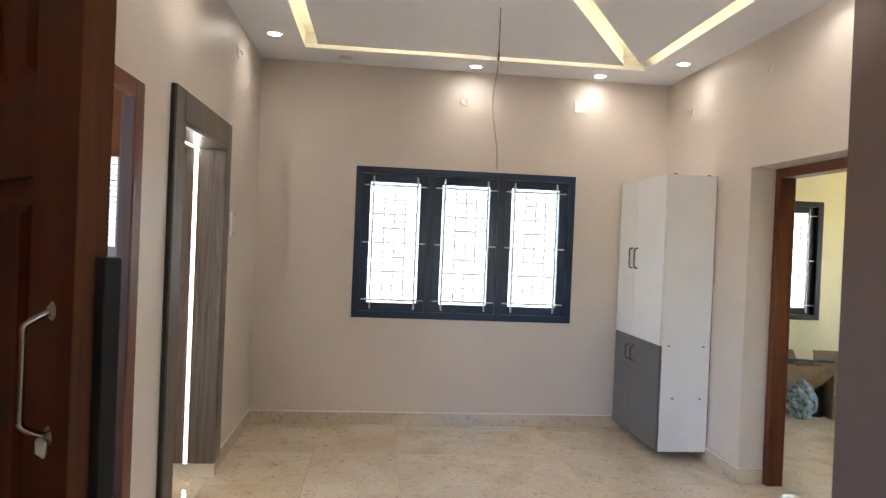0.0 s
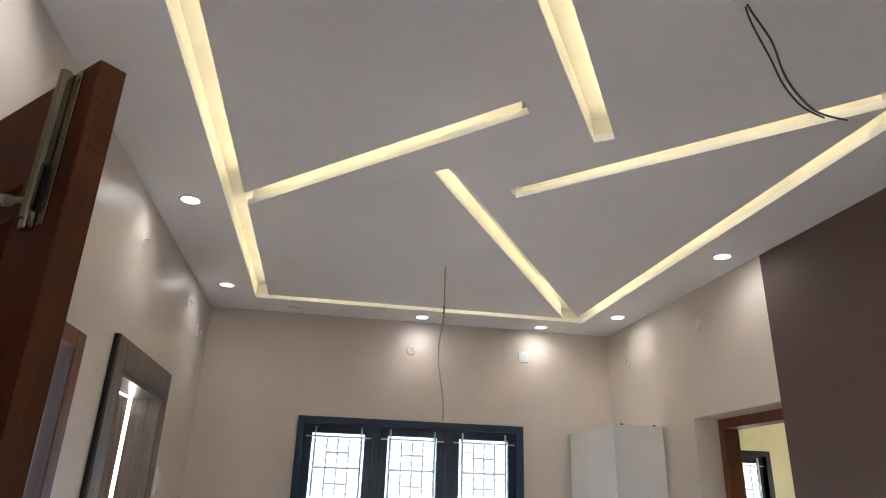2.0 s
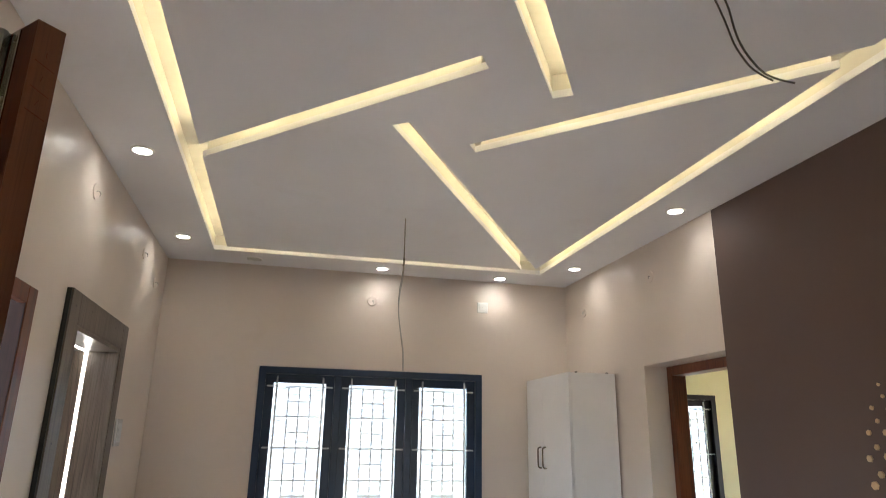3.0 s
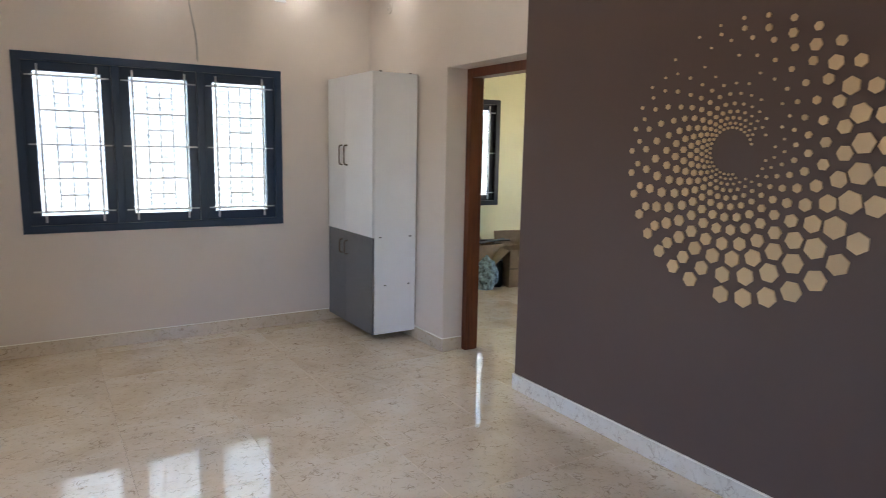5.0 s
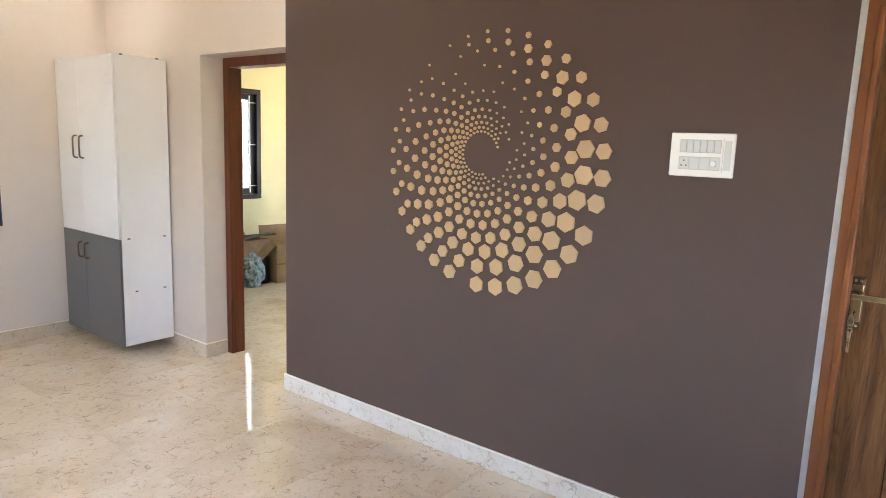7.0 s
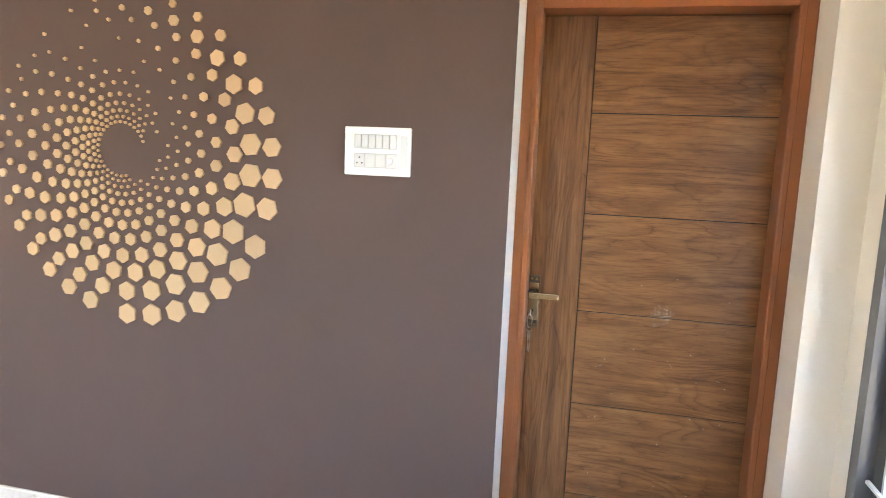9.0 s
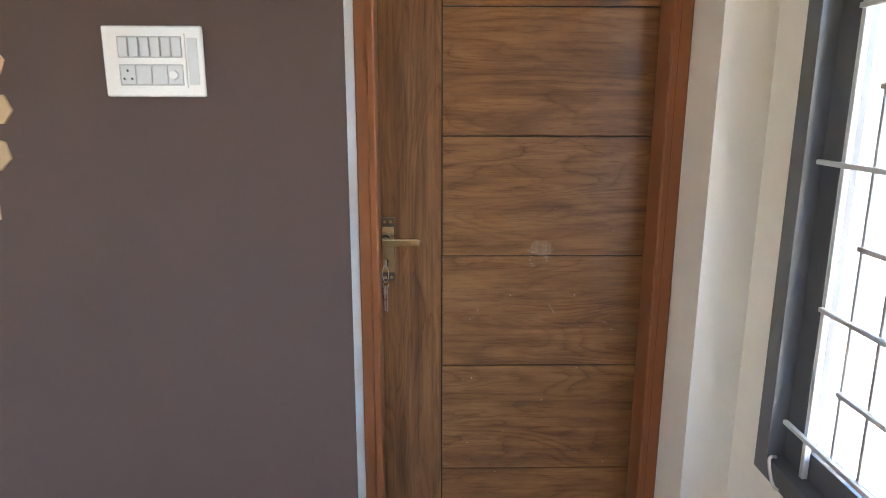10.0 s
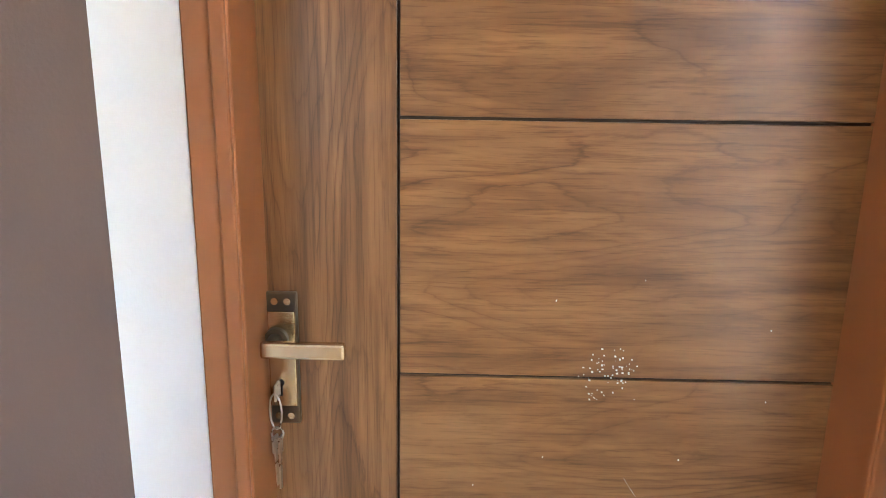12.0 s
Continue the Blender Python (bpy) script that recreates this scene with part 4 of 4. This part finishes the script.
def rocker_plate(m, w, h, cols_n, label, sockets):
    """Modular switch plate; local x right, y up, z out of the wall."""
    p = thing("switch_board", m, label, "switch board")
    part("surround", boxes((-w / 2, w / 2, -h / 2, h / 2, 0, 0.013), bevel=0.005), PLASTIC, p)
    if sockets:
        iw = w * 0.64
        left, right = -w * 0.34, -w * 0.34 + iw
        for z0, z1 in ((h * 0.05, h * 0.35), (-h * 0.34, -h * 0.04)):
            part("module_well", boxes((left, right, z0, z1, 0.012, 0.0136)), PLASTIC_SHADE, p, "pale grey recessed module strip")
        ring_bm = bmesh.new()
        for x0, x1, y0, y1 in ((left - 0.007, right + 0.007, h * 0.35, h * 0.38), (left - 0.007, right + 0.007, -h * 0.04, h * 0.05), (left - 0.007, right + 0.007, -h * 0.37, -h * 0.34),
                               (left - 0.007, left, -h * 0.34, -h * 0.04), (right, right + 0.007, -h * 0.34, -h * 0.04), (left - 0.007, left, h * 0.05, h * 0.35), (right, right + 0.007, h * 0.05, h * 0.35)):
            box(ring_bm, x0, x1, y0, y1, 0.012, 0.017)
        part("inner_frame", ring_bm, PLASTIC, p)
        part("blank_panel", boxes((right + 0.011, w * 0.45, -h * 0.33, h * 0.33, 0.0125, 0.0142), bevel=0.0006), PLASTIC_GREY, p)
        sw = iw / cols_n
        for i in range(cols_n):
            x = left + (i + 0.5) * sw
            part("rocker", boxes((x - sw * 0.44, x + sw * 0.44, h * 0.065, h * 0.335, 0.0134, 0.0185), bevel=0.0012), PLASTIC_GREY, p)
        zc = -h * 0.19
        q = iw / 4
        part("socket", boxes((left + 0.002, left + q - 0.001, -h * 0.325, -h * 0.055, 0.0134, 0.0165), bevel=0.0008), PLASTIC_GREY, p)
        for dx, dy in ((0.0, 0.010), (-0.009, -0.009), (0.009, -0.009)):
            bm = bmesh.new()
            cyl(bm, (left + q / 2 + dx, zc + dy, 0.0160), (left + q / 2 + dx, zc + dy, 0.0170), 0.0029, 10)
            part("pin_hole", bm, BLACK, p)
        for k in (1, 2):
            part("blank_module", boxes((left + k * q + 0.001, left + (k + 1) * q - 0.001, -h * 0.325, -h * 0.055, 0.0134, 0.0160), bevel=0.0008), PLASTIC_GREY, p)
        part("dial_base", boxes((left + 3 * q + 0.001, right - 0.002, -h * 0.325, -h * 0.055, 0.0134, 0.0160), bevel=0.0008), PLASTIC_GREY, p)
        bm = bmesh.new()
        cyl(bm, (left + 3.4 * q, zc, 0.0155), (left + 3.4 * q, zc, 0.0225), 0.0105, 20, 0.0095)
        part("fan_dial", bm, PLASTIC, p)
    else:
        iw, ih = w * 0.76, h * 0.7
        part("inner_plate", boxes((-iw / 2, iw / 2, -ih / 2, ih / 2, 0.012, 0.0155), bevel=0.001), PLASTIC_GREY, p)
        sw = iw * 0.78 / cols_n
        for i in range(cols_n):
            x = (i - (cols_n - 1) / 2) * sw
            part("rocker", boxes((x - sw * 0.46, x + sw * 0.46, -ih * 0.35, ih * 0.35, 0.0145, 0.0195), bevel=0.0012), PLASTIC_GREY, p)


rocker_plate(pose(XE, 0.799, 1.584, 90, 0, -90), 0.237, 0.164, 6, "white modular switch board with rockers and sockets", True)
rocker_plate(pose(XW, 4.595, 1.608, 90, 0, 90), 0.135, 0.165, 2, "white two-rocker switch plate beside the portal", False)

# hexagon swirl: staggered rings of thirty hexagons, whose size swells and fades once round each ring
art = thing("hexagon_mural", (XE, 1.7787, 1.5214), "swirl of raised gold hexagons on the cocoa brown wall", "wall art")
bm = bmesh.new()
tip = [(math.cos(i * math.pi / 3), math.sin(i * math.pi / 3)) for i in range(6)]
rows_h = [[bm.verts.new((x, k * a, k * b)) for a, b in tip] for x, k in ((0.0, 1.0), (-0.007, 1.0), (-0.008, 0.97))]
bm.faces.new(rows_h[2])
for lo, hi in zip(rows_h, rows_h[1:]):
    for i in range(6):
        bm.faces.new((lo[i], lo[(i + 1) % 6], hi[(i + 1) % 6], hi[i]))
hex_mesh = mesh_of("hexagon", bm, GOLD)


def hexagon(right, up, size, turn):
    h = new("hexagon", hex_mesh)
    h.parent = art
    h.location = (-0.0005, -right, up)
    h.rotation_euler = (-radians(turn), 0, 0)
    h.scale = (1, size, size)


def swell(angle, faint, rise, power):
    """1 at the fullest place, rise degrees past the faint one, and 0 at the faint one."""
    u = (angle - faint) % 360
    share = u / rise if u < rise else (360 - u) / (360 - rise)
    return math.sin(share * math.pi / 2) ** power


# outermost hexagons stand in three runs round the rim: first angle, step, count, radius
for first, step, count, r in ((344.5, 10.8, 13, 0.588), (267.4, 10.47, 7, 0.599), (145.6, 10.53, 11, 0.592), (128.8, 1.0, 1, 0.580)):
    for i in range(count):
        a = first + step * i
        size = 0.0455 * (0.10 + 0.90 * swell(a, 121, 189, 1.7))
        hexagon(r * math.cos(radians(a)), r * math.sin(radians(a)), max(size, 0.0065), a)
# inner rings: radius, centre to the right and up, largest hexagon, angle where they fade out
RINGS = ((0.527, -0.023, 0.018, 0.0462, 122), (0.470, -0.032, 0.035, 0.0385, 116), (0.404, -0.038, 0.033, 0.0310, 100), (0.340, -0.038, 0.032, 0.0252, 86),
         (0.288, -0.038, 0.034, 0.0218, 63), (0.243, -0.038, 0.036, 0.0182, 42), (0.203, -0.038, 0.034, 0.0158, 26), (0.170, -0.038, 0.034, 0.0130, 10),
         (0.143, -0.038, 0.034, 0.0108, 355), (0.120, -0.038, 0.034, 0.0086, 342), (0.101, -0.038, 0.034, 0.0068, 330))
for k, (r, cx, cz, largest, faint) in enumerate(RINGS):
    for i in range(30):
        a = i * 12 + (5.6 if k % 2 == 0 else -0.37)
        share = swell(a, faint, (213, 184, 176)[min(k, 2)], (1.75, 1.5, 1.25)[min(k, 2)])
        if share > (0.02 if k < 3 else 0.07 if k < 8 else 0.30):
            size = largest * (0.12 + 0.88 * share)
            hexagon(cx + r * math.cos(radians(a)), cz + r * math.sin(radians(a)), max(size, 0.0058), a)

# tall cabinet in the corner
CBX, CBY0, CBY1, CBM = 2.093, 4.565, 5.445, 0.851
cab = thing("tall_cabinet", (XE - SD, CBY0, 0), "tall white and grey laminate corner cabinet", "cabinet")
dx = CBX - (XE - SD)
cl = CBY1 - CBY0
part("body", boxes((dx + 0.02, 0.0, 0.0, cl, 0.075, 2.11), bevel=0.0015), CAB_WHITE, cab)
for nm, mat, z0, z1, hz in (("upper_door", CAB_WHITE, CBM + 0.002, 2.112, (1.40, 1.56)), ("lower_door", CAB_GREY, 0.075, CBM - 0.002, (0.66, 0.775))):
    for y0, y1, hy in ((0.0, 0.5235, 0.475), (0.5265, cl, 0.575)):
        dr = part(nm, boxes((dx, dx + 0.018, y0, y1, z0, z1), bevel=0.0015), mat, cab, "grey laminate door" if mat is CAB_GREY else "white laminate door")
        tube("handle", [(dx, hy, hz[0]), (dx - 0.028, hy, hz[0]), (dx - 0.030, hy, hz[0] + 0.02), (dx - 0.030, hy, hz[1] - 0.02), (dx - 0.028, hy, hz[1]), (dx, hy, hz[1])], 0.006, BRASS_DARK, dr, "dark chrome bow handle")
for x, z in ((2.158, 2.1135), (2.413, 2.1135), (2.162, 0.853), (2.427, 0.852), (2.205, 0.468), (2.416, 0.468)):
    part("screw_cap", boxes((x - 0.010 - XE + SD, x + 0.010 - XE + SD, -0.0015, 0.001, z - 0.005, z + 0.004)), WIRE, cab)
for x in (dx + 0.20, -0.08):
    for y in (0.26, cl - 0.14):
        bm = bmesh.new()
        cyl(bm, (x, y, 0.0), (x, y, 0.08), 0.018, 14, 0.022)
        part("foot", bm, BLACK, cab)

# ---- things in the second room ----
def carton(at, w, d, h, turn, label, flaps):
    c = thing("carton", pose(*at, 0, 0, turn), label, "cardboard box", "cartons in the second room")
    bm = boxes((-w / 2, w / 2, -d / 2, -d / 2 + 0.006, 0, h), (-w / 2, w / 2, d / 2 - 0.006, d / 2, 0, h), (-w / 2, -w / 2 + 0.006, -d / 2, d / 2, 0, h),
               (w / 2 - 0.006, w / 2, -d / 2, d / 2, 0, h), (-w / 2, w / 2, -d / 2, d / 2, 0, 0.006))
    part("body", bm, CARD, c)
    part("tape", boxes((-w / 2 - 0.001, w / 2 + 0.001, -d / 2 - 0.0015, -d / 2, h * 0.48, h * 0.52)), CARD_IN, c)
    for side, tilt in flaps:
        fw, fd = (w, d * 0.5) if side in (0, 2) else (d, w * 0.5)
        f = part("flap", boxes((-fw / 2, fw / 2, 0, fd, -0.003, 0.003)), CARD, c)
        off = {0: (0, -d / 2, 180), 1: (w / 2, 0, -90), 2: (0, d / 2, 0), 3: (-w / 2, 0, 90)}[side]
        f.matrix_basis = pose(off[0], off[1], h, 0, 0, off[2]) @ pose(0, 0, 0, tilt)
    return c


carton((4.68, 5.95, 0), 0.50, 0.36, 0.43, -8, "open brown cardboard carton with raised flaps", ((0, -84), (1, 62), (2, 78), (3, -40)))
carton((4.16, 6.22, 0), 0.62, 0.40, 0.47, 4, "open brown cardboard carton holding pipes", ((0, -75), (2, 55)))
bag = thing("plastic_bag", (4.13, 5.86, 0), "crumpled blue and white plastic bag on floor", "bag")
bm = bmesh.new()
bmesh.ops.create_icosphere(bm, subdivisions=4, radius=1.0)
for v in bm.verts:
    n = 1 + 0.22 * noise.noise(v.co * 2.3) + 0.10 * noise.noise(v.co * 7.0)
    pinch = 1.0 - 0.45 * max(0.0, v.co.z) ** 1.5
    v.co = Vector((v.co.x * 0.14 * n * pinch, v.co.y * 0.12 * n * pinch, max(0.0, 0.17 + v.co.z * 0.20 * n)))
part("sack", bm, BAG, bag)
# Black cylinder added to fill the shaded gap between the cartons.
gap_fill = thing("gap_dark_fill", (4.34, 5.97, 0), "black cylinder added as the dark gap between the cartons", "tin")
bm = bmesh.new()
cyl(bm, (0, 0, 0), (0, 0, 0.30), 0.075, 24)
cyl(bm, (0, 0, 0.292), (0, 0, 0.302), 0.079, 24)
part("dark_cylinder", bm, BLACK, gap_fill)
for i, (x, y, zr) in enumerate(((4.18, 6.16, 8), (4.3, 6.22, -14), (4.42, 6.1, 22))):
    p = thing("pipe_length", pose(x, y, 0.485 + 0.012 * i, 0, 0, zr), "loose dark pipe resting across the cartons", "pipe", "loose pipes")
    bm = bmesh.new()
    cyl(bm, (-0.36, 0, 0), (0.36, 0, 0.0), 0.012, 12)
    part("tube", bm, PIPE if i else BLACK, p)

# ---- floor tiles ----
TS, GAP, TT = 0.6, 0.0010, 0.012
tile_cache = {}


def tile(x0, x1, y0, y1, parent):
    key = (round(x1 - x0, 3), round(y1 - y0, 3))
    if key not in tile_cache:
        w, d = key[0] / 2 - GAP / 2, key[1] / 2 - GAP / 2
        bm = bmesh.new()
        e = 0.0008
        lo = [bm.verts.new((sx * w, sy * d, -TT)) for sx, sy in ((-1, -1), (1, -1), (1, 1), (-1, 1))]
        md = [bm.verts.new((sx * w, sy * d, -e)) for sx, sy in ((-1, -1), (1, -1), (1, 1), (-1, 1))]
        hi = [bm.verts.new((sx * (w - e), sy * (d - e), 0)) for sx, sy in ((-1, -1), (1, -1), (1, 1), (-1, 1))]
        bm.faces.new(hi)
        for a, b in ((lo, md), (md, hi)):
            for i in range(4):
                bm.faces.new((a[i], a[(i + 1) % 4], b[(i + 1) % 4], b[i]))
        tile_cache[key] = mesh_of("tile", bm, MARBLE)
    t = new("tile", tile_cache[key])
    t.parent = parent
    t.location = ((x0 + x1) / 2, (y0 + y1) / 2, 0)


floor_ob = bpy.data.objects["floor"]


def pave(x0, x1, y0, y1):
    nx, ny = math.ceil((x1 - x0) / TS), math.ceil((y1 - y0) / TS)
    for i in range(nx):
        for j in range(ny):
            tile(x0 + i * TS, min(x1, x0 + (i + 1) * TS), y0 + j * TS, min(y1, y0 + (j + 1) * TS), floor_ob)


pave(XW, XE, YS, YN)
pave(XE, R2[0], OP0, OP1)
pave(R2[0], R2[1], R2[2], R2[3])
pave(-1.85, XW, ARCH[0], ARCH[1])
pave(XE, XF + 0.2, YP, YR)
pave(XW - 0.12, XW, MAIN[0], MAIN[1])
